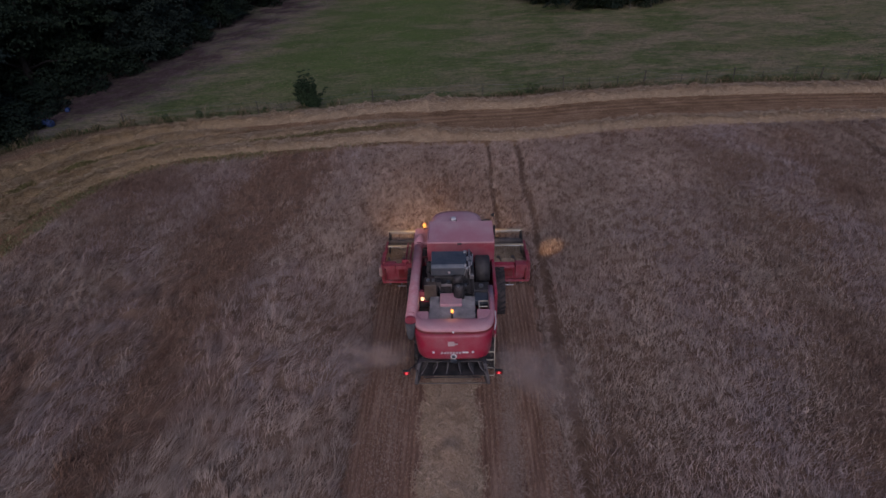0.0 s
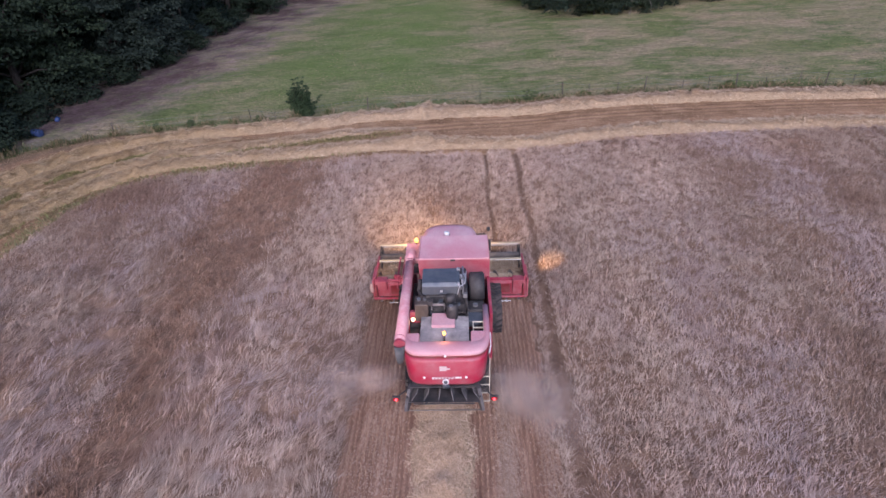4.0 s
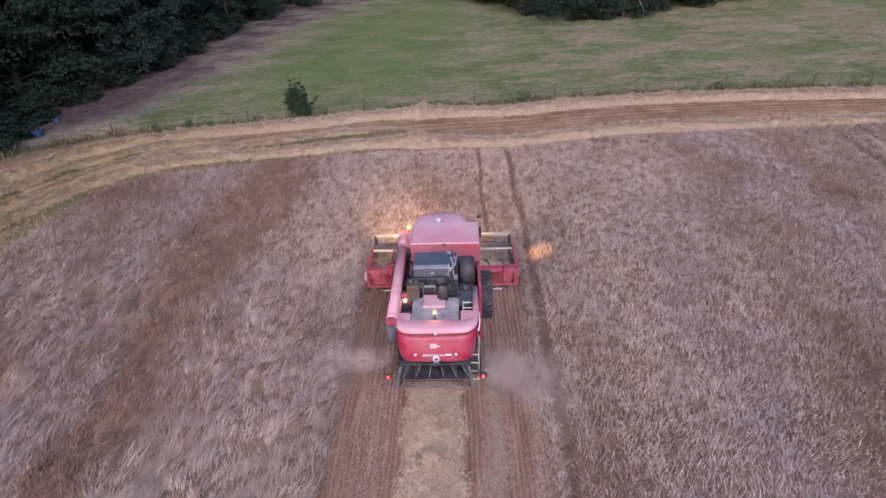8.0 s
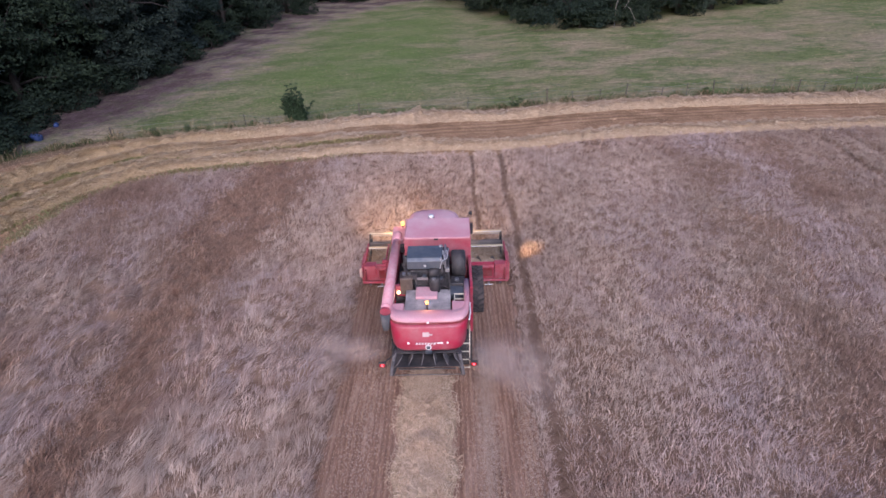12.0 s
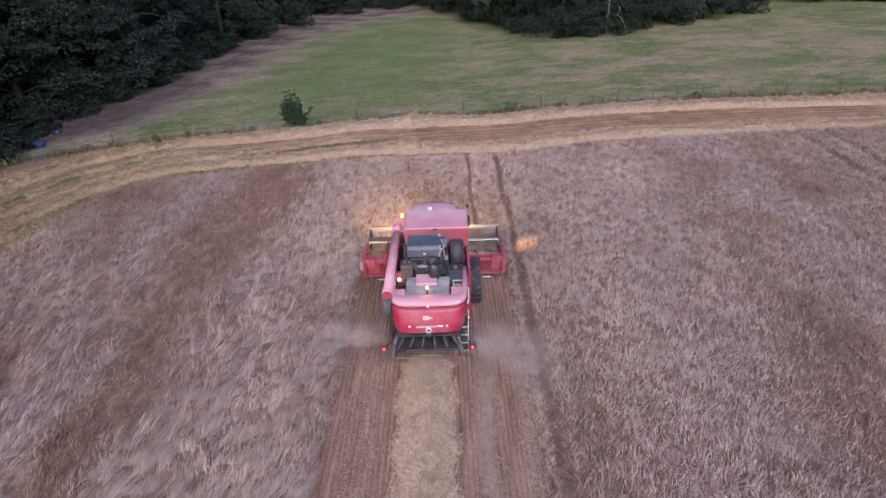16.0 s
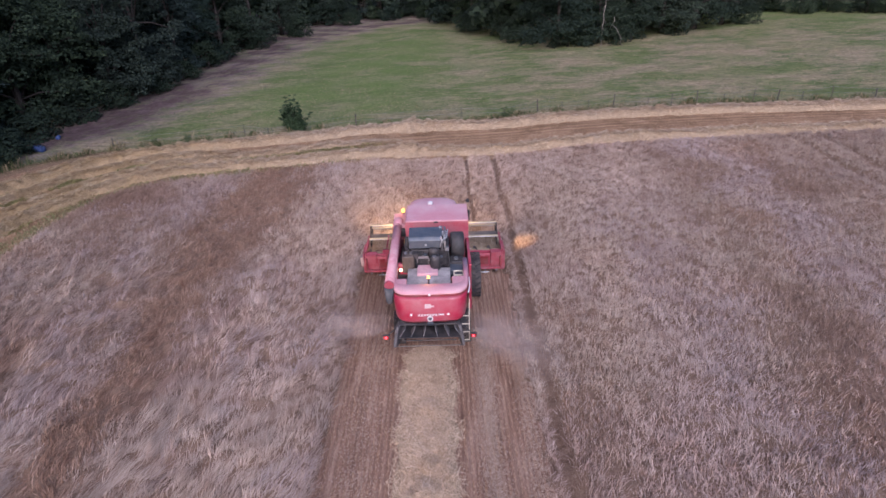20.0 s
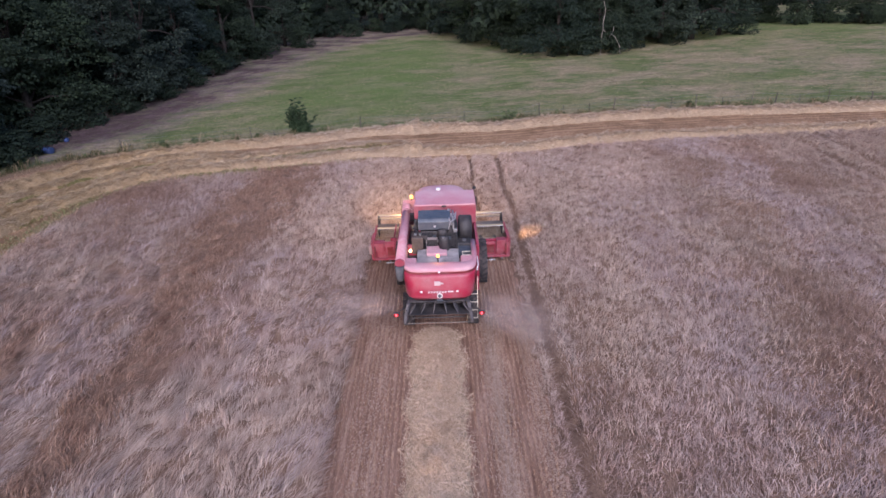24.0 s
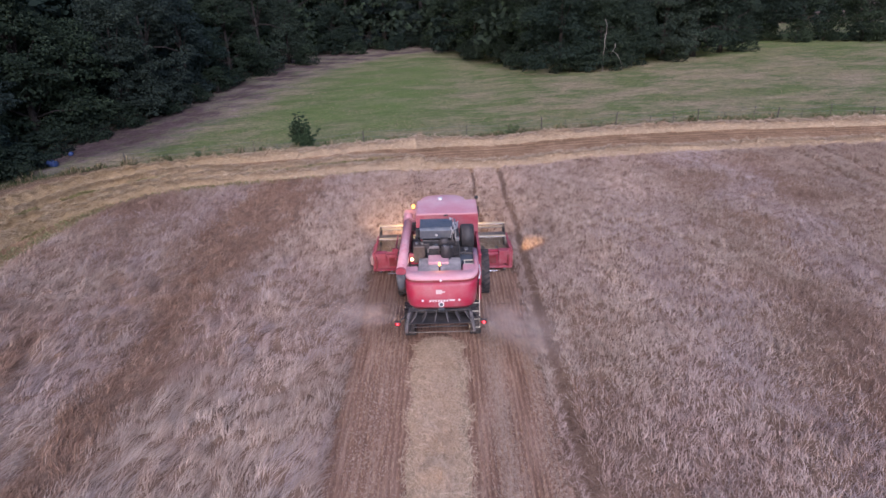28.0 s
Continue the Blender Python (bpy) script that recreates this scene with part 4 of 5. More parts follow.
# ---- the combine harvester ----
M_RED = paint("red_paint", (0.34, 0.014, 0.045), 0.4, dust=(0.36, 0.14, 0.16), amount=0.85, scale=1.6)
M_FADED = paint("dusty_red_paint", (0.56, 0.25, 0.285), 0.6, dust=(0.62, 0.43, 0.45), amount=0.9, scale=0.9)
M_AUGER = paint("dusty_auger_red", (0.58, 0.25, 0.28), 0.55, dust=(0.64, 0.42, 0.44), amount=0.75, scale=5.0)
M_HEAD = paint("worn_header_red", (0.34, 0.035, 0.055), 0.6, dust=(0.40, 0.19, 0.20), amount=0.6, scale=3.5)
M_TABLE = paint("strawy_table_steel", (0.36, 0.26, 0.16), 0.7, dust=(0.52, 0.40, 0.27), amount=0.8, scale=4.0)
M_TANK = paint("dull_red_paint", (0.42, 0.07, 0.10), 0.55, dust=(0.48, 0.24, 0.25), amount=0.8, scale=1.2)
# Darker copy of the red: shade of low, side and recessed parts as colour.
M_SHADED_RED = paint("shaded_red_paint", (0.20, 0.008, 0.015), 0.5)
M_BLACK = paint("black_plastic", (0.022, 0.022, 0.025), 0.6, dust=(0.16, 0.13, 0.12), amount=0.45)
M_GREY = paint("grey_engine_cover", (0.075, 0.09, 0.115), 0.4, 0.3, dust=(0.22, 0.21, 0.21), amount=0.5)
M_DECK = paint("dusty_deck_plate", (0.19, 0.18, 0.185), 0.85, 0.0, dust=(0.54, 0.48, 0.46), amount=0.95, scale=2.2)
M_SOOT = paint("black_steel", (0.014, 0.014, 0.016), 0.7, dust=(0.07, 0.06, 0.055), amount=0.5)
M_FIN = paint("dusty_black_steel", (0.06, 0.058, 0.062), 0.7, dust=(0.22, 0.185, 0.18), amount=0.8)
M_CHOP = paint("dusty_chopper_steel", (0.042, 0.042, 0.048), 0.7, dust=(0.15, 0.12, 0.115), amount=0.8, scale=2.5)
M_STEEL = paint("bare_steel", (0.36, 0.36, 0.37), 0.4, 0.8, amount=0.4)
M_PALESTEEL = paint("bright_plated_steel", (0.62, 0.62, 0.64), 0.3, 0.6, amount=0.25)
M_PALE = paint("pale_painted_steel", (0.62, 0.56, 0.44), 0.5, amount=0.3)
M_SLAT = paint("reel_slat", (0.32, 0.24, 0.15), 0.6, amount=0.5)
M_REEL = paint("dusty_reel_tube", (0.11, 0.095, 0.085), 0.6, 0.2, dust=(0.24, 0.19, 0.16), amount=0.7)
M_PALEBAT = paint("pale_reel_bat", (0.55, 0.44, 0.28), 0.45, 0.2, amount=0.35)
M_TYRE = paint("tyre_rubber", (0.025, 0.024, 0.026), 0.9, dust=(0.17, 0.13, 0.11), amount=0.7)
M_RUBBER = paint("grey_rubber", (0.05, 0.052, 0.058), 0.8, dust=(0.24, 0.21, 0.2), amount=0.5)
M_WHITE = paint("white_decal", (0.78, 0.76, 0.76), 0.4, amount=0.15)
M_LENS = paint("red_lens", (0.30, 0.01, 0.015), 0.25, amount=0.1)
M_DECAL = paint("worn_white_decal", (0.58, 0.44, 0.45), 0.5, amount=0.4)
M_AMBER, M_LAMP, M_TAIL = glow("amber_beacon", (1.0, 0.36, 0.04), 4.0), glow("lit_lamp", (1.0, 0.66, 0.26), 3.2), glow("red_tail_lamp", (1.0, 0.06, 0.06), 3.5)
m, t, b = material("cab_glass", 0.06)
b.inputs["Base Color"].default_value = (0.03, 0.035, 0.04, 1)
b.inputs["Transmission Weight"].default_value = 0.6
M_GLASS = m

combine = empty("combine", "red combine harvester with lit beacons, cutting barley in the field", "combine harvester", m=pose(0, YC, 0))


def u_ring(half, rear, front, z, power, count=28, centre=0.04):
    """A horizontal section of the tail: straight sides, rounded corners, bowed rear."""
    out = []
    for k in range(count + 1):
        a = math.pi * k / count
        c, s = math.cos(a), math.sin(a)
        out.append((centre - half * math.copysign(abs(c) ** (2 / power), c), front - (front - rear) * s ** (2 / power), z))
    return out


def loft(rings, bm=None, thick=0.0):
    bm = bm or bmesh.new()
    vs = [[bm.verts.new(p) for p in ring] for ring in rings]
    for lo, hi in zip(vs, vs[1:]):
        for k in range(len(lo) - 1):
            bm.faces.new((lo[k], lo[k + 1], hi[k + 1], hi[k]))
    bmesh.ops.recalc_face_normals(bm, faces=bm.faces)
    if thick:
        bmesh.ops.solidify(bm, geom=bm.faces[:], thickness=thick)
    return bm


# tail hood
hood = part("rear_hood", loft([u_ring(1.03, 0.40, 2.3, 2.09, 6), u_ring(1.075, 0.345, 2.3, 2.19, 6), u_ring(1.11, 0.40, 2.3, 2.5, 6), u_ring(1.15, 0.49, 2.3, 2.78, 6), u_ring(1.145, 0.53, 2.3, 2.88, 6)], thick=0.03),
            M_RED, combine, "glossy red curved rear hood", True)
part("hood_groove", loft([u_ring(1.145, 0.53, 2.3, 2.88, 6), u_ring(1.115, 0.57, 2.3, 2.90, 6), u_ring(1.115, 0.58, 2.3, 2.94, 6)], thick=0.02), M_SHADED_RED, hood, "dark red groove under the rim")
part("rim", loft([u_ring(1.165, 0.55, 2.6, 2.94, 6), u_ring(1.175, 0.58, 2.6, 3.0, 6), u_ring(1.125, 0.66, 2.6, 3.05, 6.5), u_ring(1.04, 1.00, 2.6, 3.04, 9), u_ring(1.02, 1.06, 2.6, 3.0, 10), u_ring(1.02, 1.07, 2.6, 2.84, 10)], thick=0.012),
     M_FADED, hood, "dusty pink-red rounded rim", True)
# decals on the hood: plain shapes only
for k in range(7):
    x = -0.33 + 0.082 * k
    bm = bmesh.new()
    y = 0.355
    bm.faces.new([bm.verts.new(p) for p in ((x, y, 2.335), (x + 0.06, y, 2.335), (x + 0.085, y + 0.015, 2.395), (x + 0.025, y + 0.015, 2.395))])
    bmesh.ops.solidify(bm, geom=bm.faces[:], thickness=0.02)
    part("decal_bar", bm, M_WHITE, hood, "white slanted bar of a decal")
part("decal_bar", box(0.27, 0.44, 0.35, 0.37, 2.36, 2.40), M_WHITE, hood, "small white decal bar")
part("decal_emblem", prism([(0.42, 2.57), (0.40, 2.57), (0.43, 2.69), (0.45, 2.69)], -0.12, 0.06), M_DECAL, hood, "faded white emblem shape")
part("decal_emblem", box(0.06, 0.15, 0.40, 0.43, 2.61, 2.645), M_DECAL, hood, "small faded white bar")
bm = bmesh.new()
bmesh.ops.create_cone(bm, cap_ends=True, segments=20, radius1=0.085, radius2=0.085, depth=0.03, matrix=pose(0.03, 0.335, 2.26, 90))
badge = part("badge", bm, M_WHITE, hood, "round white badge")
bm = bmesh.new()
bmesh.ops.create_cone(bm, cap_ends=True, segments=16, radius1=0.055, radius2=0.055, depth=0.03, matrix=pose(0.03, 0.325, 2.26, 90))
part("badge_centre", bm, M_GREY, badge)
for x in (-0.52, 0.56):
    part("reflector", ball(x, 0.385, 2.37, 0.038, 1.0), M_WHITE, hood, "small round white lamp")
part("reflector", ball(0.03, 0.56, 2.93, 0.035), M_WHITE, hood, "small white lamp on the rim")
part("side_stripe", tube([(1.16, 0.68, 2.91), (1.21, 0.9, 2.98), (1.215, 1.35, 3.03)], 0.016, 6), M_WHITE, hood, "white side stripe")
part("side_stripe", tube([(1.18, 0.76, 2.86), (1.21, 0.95, 2.92), (1.215, 1.15, 2.95)], 0.012, 6), M_WHITE, hood, "white side stripe")

# body
for x0, x1 in ((-1.06, -1.0), (1.24, 1.33)):
    part("side_panel", prism([(2.2, 1.35), (2.2, 3.0), (4.2, 3.02), (4.2, 3.3), (5.4, 3.3), (5.6, 1.35)], x0, x1, 0.01), M_RED, combine, "red side panel")
# Shade on the lower body is in its darker red.
part("chassis", box(-0.98, 1.1, 2.3, 5.9, 0.85, 1.9, 0.04), M_SHADED_RED, combine, "red lower body, its shade put into the colour")
part("belly", box(-0.96, 1.08, 0.85, 2.3, 1.5, 2.4, 0.04), M_BLACK, combine)
part("bay_floor", box(-0.99, 1.12, 2.2, 4.25, 2.55, 2.66), M_BLACK, combine, "dark engine bay floor")
deck = part("deck", prism([(1.05, 2.72), (1.05, 2.86), (2.3, 2.86), (2.3, 2.72)], -0.66, 0.66), M_DECK, combine, "dusty grey tread-plate deck")
part("hatch", box(-0.36, 0.28, 1.78, 2.33, 2.86, 2.96, 0.02), M_FADED, deck, "dusty red hatch box")
part("deck_side", box(0.66, 1.22, 2.02, 2.75, 2.74, 2.90, 0.01), M_GREY, deck, "dark grey side plate")
part("flank", box(0.70, 1.12, 0.98, 1.46, 2.70, 3.035, 0.035), M_FADED, hood, "dusty pink flank of the hood beside the deck")
# Black plate stands in for the shade inside the hatch.
part("well", box(0.67, 1.2, 1.46, 2.02, 2.4, 2.5), M_SOOT, deck, "black plate as the shade inside the hatch opening")
fr = part("hatch_frame", box(0.765, 0.79, 1.52, 2.02, 2.87, 2.90), M_PALE, deck, "white tubular hatch frame")
for q in ((1.045, 1.07, 1.52, 2.02), (0.765, 1.07, 1.52, 1.545), (0.765, 1.07, 1.995, 2.02), (0.765, 1.07, 1.74, 1.76)):
    part("frame_bar", box(*q, 2.87, 2.905), M_PALE, fr)
part("tank_cap_box", box(0.68, 1.1, 2.42, 2.85, 2.88, 2.99, 0.02), M_BLACK, combine, "black box with a filler cap")
part("filler_cap", tube([(0.86, 2.6, 2.98), (0.86, 2.6, 3.05)], 0.07, 12), M_STEEL, combine, "round metal filler cap")
# lit opening beside the deck
# Another black plate, for the shade down in this opening.
part("well", box(-0.99, -0.67, 1.2, 2.3, 2.42, 2.5), M_BLACK, combine, "black plate as the shade in the opening beside the deck")
part("bay_lamp", ball(-0.88, 2.1, 2.92, 0.055), M_LAMP, combine, "small lit work lamp")
part("bay_lamp_bracket", tube([(-0.96, 2.2, 2.6), (-0.93, 2.16, 2.86)], 0.02, 6), M_BLACK, combine)
part("bay_panel", box(-0.99, -0.70, 2.3, 2.42, 2.5, 3.02, 0.01), M_RED, combine, "red inner panel")

part("flank", box(-1.04, -0.66, 0.98, 1.38, 2.70, 3.035, 0.035), M_FADED, hood, "dusty pink flank of the hood beside the deck")

# rear beacon
beacon = part("beacon_stem", tube([(0.0, 1.2, 2.86), (0.0, 1.2, 3.12)], 0.025, 8), M_BLACK, combine)
part("beacon", tube([(0.0, 1.2, 3.12), (0.0, 1.2, 3.175), (0.0, 1.2, 3.195)], 0.038, 12), M_AMBER, beacon, "glowing amber beacon", True)

# engine
part("engine_cover", prism([(2.56, 3.42), (2.54, 3.70), (2.62, 3.79), (3.3, 3.82), (3.35, 3.3)], -0.62, 0.43, 0.02), M_GREY, combine, "blue-grey engine cover")
part("engine_block", box(-0.55, 0.62, 2.62, 4.1, 2.66, 3.35, 0.04), M_BLACK, combine)
for k, (x, y0, y1, z, r) in enumerate(((0.42, 2.5, 3.5, 3.62, 0.035), (0.52, 2.6, 3.6, 3.66, 0.028), (0.60, 2.5, 3.3, 3.45, 0.045), (0.38, 2.7, 3.4, 3.76, 0.02))):
    part("pipe", tube([(x, y0, z - 0.25), (x, y0 + 0.06, z - 0.05), (x, y0 + 0.2, z), (x, y1, z), (x + 0.03, y1 + 0.1, z - 0.3)], r, 8), M_STEEL if k % 2 else M_BLACK, combine, "engine pipe")
for x, y, z, s in ((0.42, 2.62, 3.62, 0.06), (0.54, 2.85, 3.68, 0.05), (0.47, 3.05, 3.66, 0.055), (0.40, 3.25, 3.8, 0.05), (0.58, 2.55, 3.4, 0.06)):
    part("fitting", box(x - s, x + s, y - s, y + s, z - s, z + s, 0.015), M_STEEL, combine)
bm = bmesh.new()
bmesh.ops.create_cone(bm, cap_ends=True, segments=32, radius1=0.42, radius2=0.42, depth=0.44, matrix=pose(0.92, 3.35, 3.14, 0, 90))
bmesh.ops.bevel(bm, geom=[e for e in bm.edges if len(e.link_faces) == 2 and abs(e.calc_face_angle()) > 1], offset=0.03, segments=2, affect="EDGES")
drum = part("rotary_screen", bm, M_BLACK, combine, "black round rotary dust screen", True)
for k in range(4):
    bm = bmesh.new()
    bmesh.ops.create_cone(bm, cap_ends=False, segments=32, radius1=0.427, radius2=0.427, depth=0.014, matrix=pose(0.77 + 0.10 * k, 3.35, 3.14, 0, 90))
    part("screen_band", bm, M_BLACK, drum)
part("air_cleaner", tube([(0.2, 2.2, 2.9), (0.2, 2.2, 3.25), (0.2, 2.22, 3.33)], 0.16, 16), M_BLACK, combine, "black air cleaner canister", True)
part("pre_cleaner", tube([(0.16, 2.48, 3.2), (0.16, 2.48, 3.40), (0.16, 2.48, 3.46)], 0.15, 16, None, 0.12), M_BLACK, combine, "black round pre-cleaner bowl", True)
part("silver_cap", tube([(0.18, 2.12, 3.33), (0.18, 2.12, 3.37)], 0.06, 12), M_STEEL, combine, "bright metal cap")
# Slight brown: the beacon's amber glow put into the dark grey plastic.
bx = part("battery_box", box(-0.84, -0.46, 2.28, 2.72, 2.7, 3.28, 0.03), paint("amber_lit_plastic", (0.06, 0.042, 0.034), 0.5), combine, "dark plastic tank with two caps, beacon glow in its brown tint")
for x in (-0.72, -0.56):
    part("cap", tube([(x, 2.5, 3.27), (x, 2.5, 3.34)], 0.05, 10), M_STEEL, bx)
part("cooler_frame", box(-0.36, -0.02, 2.42, 2.5, 2.86, 3.2, 0.01), M_BLACK, combine)
part("cooler_rim", box(-0.38, 0.0, 2.40, 2.43, 3.14, 3.22, 0.005), M_STEEL, combine)
part("exhaust", tube([(-0.7, 3.0, 2.8), (-0.7, 3.0, 3.4), (-0.7, 3.05, 3.6)], 0.07, 10), M_BLACK, combine, "black exhaust pipe", True)
part("manifold", tube([(-0.62, 2.75, 3.2), (-0.76, 3.0, 3.3), (-0.72, 3.6, 3.2)], 0.05, 8), M_BLACK, combine)
part("cable", tube([(0.62, 2.45, 3.3), (0.66, 2.3, 3.05), (0.6, 2.2, 2.9)], 0.018, 6), M_BLACK, combine)

for x, y, z, h in ((0.40, 2.58, 3.74, 0.07), (0.50, 2.74, 3.74, 0.05), (0.46, 2.96, 3.76, 0.06), (0.56, 3.1, 3.7, 0.05), (0.37, 3.2, 3.84, 0.04)):
    part("valve", tube([(x, y, z - 0.06), (x, y, z), (x, y, z + h)], 0.028, 8), M_PALESTEEL, combine, "bright metal valve")
part("fuel_line", tube([(0.36, 2.52, 3.45), (0.42, 2.5, 3.72), (0.58, 2.6, 3.78), (0.62, 3.2, 3.76)], 0.016, 6), M_PALESTEEL, combine, "thin bright pipe")
part("cover_clip", box(-0.12, -0.05, 2.52, 2.56, 3.52, 3.58, 0.005), M_PALESTEEL, combine)
part("cooler_core", box(-0.33, -0.05, 2.405, 2.42, 2.9, 3.12), M_SOOT, combine, "dark cooler core")
for x in (-0.37, -0.01):
    part("cooler_rim", box(x - 0.012, x + 0.012, 2.40, 2.43, 2.88, 3.2, 0.004), M_STEEL, combine)
re_ = np.random.default_rng(77)
for k in range(16):
    x, y, z = re_.uniform(-0.55, 0.62), re_.uniform(2.35, 2.62), re_.uniform(2.72, 3.3)
    s = re_.uniform(0.025, 0.07)
    part("engine_fitting", box(x - s, x + s, y - s, y + s * 0.8, z - s, z + s * 1.3, 0.008), (M_BLACK, M_STEEL, M_GREY)[k % 3], combine)
for k in range(7):
    x, z = re_.uniform(-0.5, 0.55), re_.uniform(2.9, 3.35)
    part("hose", tube([(x, 2.6, z), (x + re_.normal(0, 0.1), 2.42, z - 0.1), (x + re_.normal(0, 0.15), 2.36, z - 0.3), (x + re_.normal(0, 0.2), 2.5, 2.75)], 0.016, 6), M_BLACK, combine)

# grain tank and cab
tank = part("grain_tank", prism([(3.92, 3.72), (5.25, 3.74), (5.32, 3.6), (5.32, 2.6), (4.12, 2.6), (4.0, 3.42)], -0.80, 1.33, 0.025), M_TANK, combine, "dusty red grain tank")
part("tank_cover", prism([(3.93, 3.735), (3.95, 3.765), (5.22, 3.785), (5.25, 3.75)], -0.75, 1.29, 0.01), M_FADED, tank, "dusty pink tank cover")
part("cover_ridge", box(-0.77, 1.31, 3.9, 3.94, 3.71, 3.775, 0.008), M_FADED, tank)
part("cover_latch", box(0.16, 0.30, 3.88, 3.91, 3.68, 3.73), M_BLACK, tank)
for x in (-0.77, 1.30):
    part("cover_edge", box(x - 0.012, x + 0.012, 3.95, 5.24, 3.73, 3.80, 0.005), M_FADED, tank)
roof = part("cab_roof", loft([[(p[0], 10.4 - p[1], p[2]) for p in u_ring(h, rr, 5.3, z, 3.2, centre=0.13)] for h, rr, z in ((0.83, 4.25, 3.40), (0.87, 4.2, 3.52), (0.85, 4.25, 3.66), (0.70, 4.45, 3.72), (0.02, 5.0, 3.75))]), M_FADED, combine, "dusty red rounded cab roof", True)
part("roof_lamp", tube([(0.04, 5.35, 3.73), (0.04, 5.35, 3.82), (0.04, 5.35, 3.84)], 0.085, 14), M_WHITE, roof, "white dome on the cab roof", True)
cab = part("cab", prism([(5.35, 1.9), (5.35, 3.42), (6.1, 3.42), (6.45, 2.6), (6.2, 1.9)], -0.62, 0.78, 0.03), M_GLASS, combine, "glazed cab")
for x in (-0.63, 0.79):
    part("cab_pillar", tube([(x, 5.4, 1.9), (x, 5.42, 3.45)], 0.05, 8), M_SHADED_RED, cab)
    part("cab_pillar", tube([(x, 6.45, 2.6), (x, 6.1, 3.45)], 0.04, 8), M_BLACK, cab)
part("cab_floor", box(-0.95, 1.1, 5.3, 6.3, 1.75, 1.92, 0.02), M_SHADED_RED, combine)
for x, s in ((1.36, 1),):
    arm = part("mirror_arm", tube([(x - 0.5 * s, 6.0, 3.35), (x - 0.1 * s, 6.0, 3.4), (x, 5.75, 3.3)], 0.02, 6), M_BLACK, combine)
    part("mirror", box(x - 0.09, x + 0.09, 5.62, 5.7, 2.95, 3.35, 0.02), M_BLACK, arm, "black wing mirror")

# unloading auger on the left
turret = part("auger_turret", prism([(4.65, 2.7), (4.65, 3.30), (5.55, 3.34), (5.6, 3.2), (5.6, 2.7)], -1.27, -0.83, 0.03), M_AUGER, combine, "dusty red auger turret")
part("turret_flange", box(-1.30, -1.22, 4.70, 5.1, 2.8, 3.2, 0.01), M_SHADED_RED, turret, "dark red side flange")
part("auger_elbow", tube([(-1.05, 5.3, 3.0), (-1.08, 5.0, 3.28), (-1.10, 4.6, 3.26)], 0.155, 14), M_AUGER, turret, "", True)
part("auger_bracket", box(-0.98, -0.72, 4.3, 4.42, 3.0, 3.28, 0.02), M_BLACK, turret)
aug = part("unloading_auger", tube([(-1.10, 4.7, 3.25), (-1.12, 2.8, 3.18), (-1.15, 0.92, 3.10)], 0.145, 18), M_AUGER, combine, "long dusty red unloading auger tube", True)
for y in (1.05, 2.3, 3.5, 4.5):
    z = 3.10 + (y - 0.92) * 0.04
    part("tube_band", tube([(-1.15 + (y - 0.92) * 0.013, y - 0.02, z), (-1.15 + (y - 0.92) * 0.013, y + 0.02, z)], 0.152, 18), M_AUGER, aug)
part("auger_mouth", tube([(-1.15, 0.93, 3.10), (-1.15, 0.86, 3.09)], 0.15, 18), M_RED, aug, "red auger mouth")
part("rubber_spout", loft([[(-1.15 + s * 0.12 * math.cos(a), yy + 0.1 * math.sin(a), z) for a in [k * 2 * math.pi / 14 for k in range(15)]] for s, yy, z in ((1.25, 0.88, 3.04), (1.12, 0.80, 2.90), (0.95, 0.74, 2.74), (0.70, 0.74, 2.60))], thick=0.015),
     M_RUBBER, aug, "grey rubber discharge spout", True)
fb = part("beacon_stem", tube([(-0.95, 5.5, 3.32), (-0.95, 5.5, 3.42)], 0.025, 8), M_BLACK, combine)
part("beacon", tube([(-0.95, 5.5, 3.42), (-0.95, 5.5, 3.49), (-0.95, 5.5, 3.52)], 0.05, 12), M_AMBER, fb, "glowing amber beacon", True)

# straw chopper under the tail
chop = part("straw_chopper", loft([[(-0.90, 0.42, 2.05), (-0.90, 0.85, 2.06), (0.86, 0.85, 2.06), (0.86, 0.42, 2.05)], [(-0.95, 0.30, 1.78), (-0.93, 0.85, 1.75), (0.89, 0.85, 1.75), (0.90, 0.30, 1.78)],
                               [(-0.99, 0.20, 1.55), (-0.97, 0.85, 1.50), (0.93, 0.85, 1.50), (0.94, 0.20, 1.55)]], thick=0.025), M_CHOP, combine, "dusty black straw chopper hood")
part("chopper_lip", prism([(0.36, 2.06), (0.36, 2.0), (0.85, 2.02), (0.85, 2.08)], -0.92, 0.88, 0.01), M_BLACK, chop)
for k, x in enumerate((-0.66, -0.38, -0.10, 0.14, 0.40, 0.68)):
    bm = prism([(0.62, 1.98), (0.30, 1.86), (0.18, 1.58), (0.55, 1.55)], x - 0.011, x + 0.011)
    for v_ in bm.verts:
        v_.co.x += (2.0 - v_.co.z) * (-0.55, -0.42, -0.2, 0.2, 0.42, 0.6)[k]
    part("deflector_fin", bm, M_FIN, chop, "grey deflector fin")
part("chopper_floor", prism([(0.16, 1.55), (0.16, 1.52), (0.85, 1.46), (0.85, 1.5)], -0.98, 0.93), M_BLACK, chop)
# Black filler box: shade of the slot above the chopper, put in as shape.
part("gap", box(-0.86, 0.82, 0.5, 0.9, 2.02, 2.16), M_BLACK, combine)
part("hitch", box(-0.06, 0.12, 0.36, 0.5, 2.0, 2.12, 0.01), M_GREY, combine)
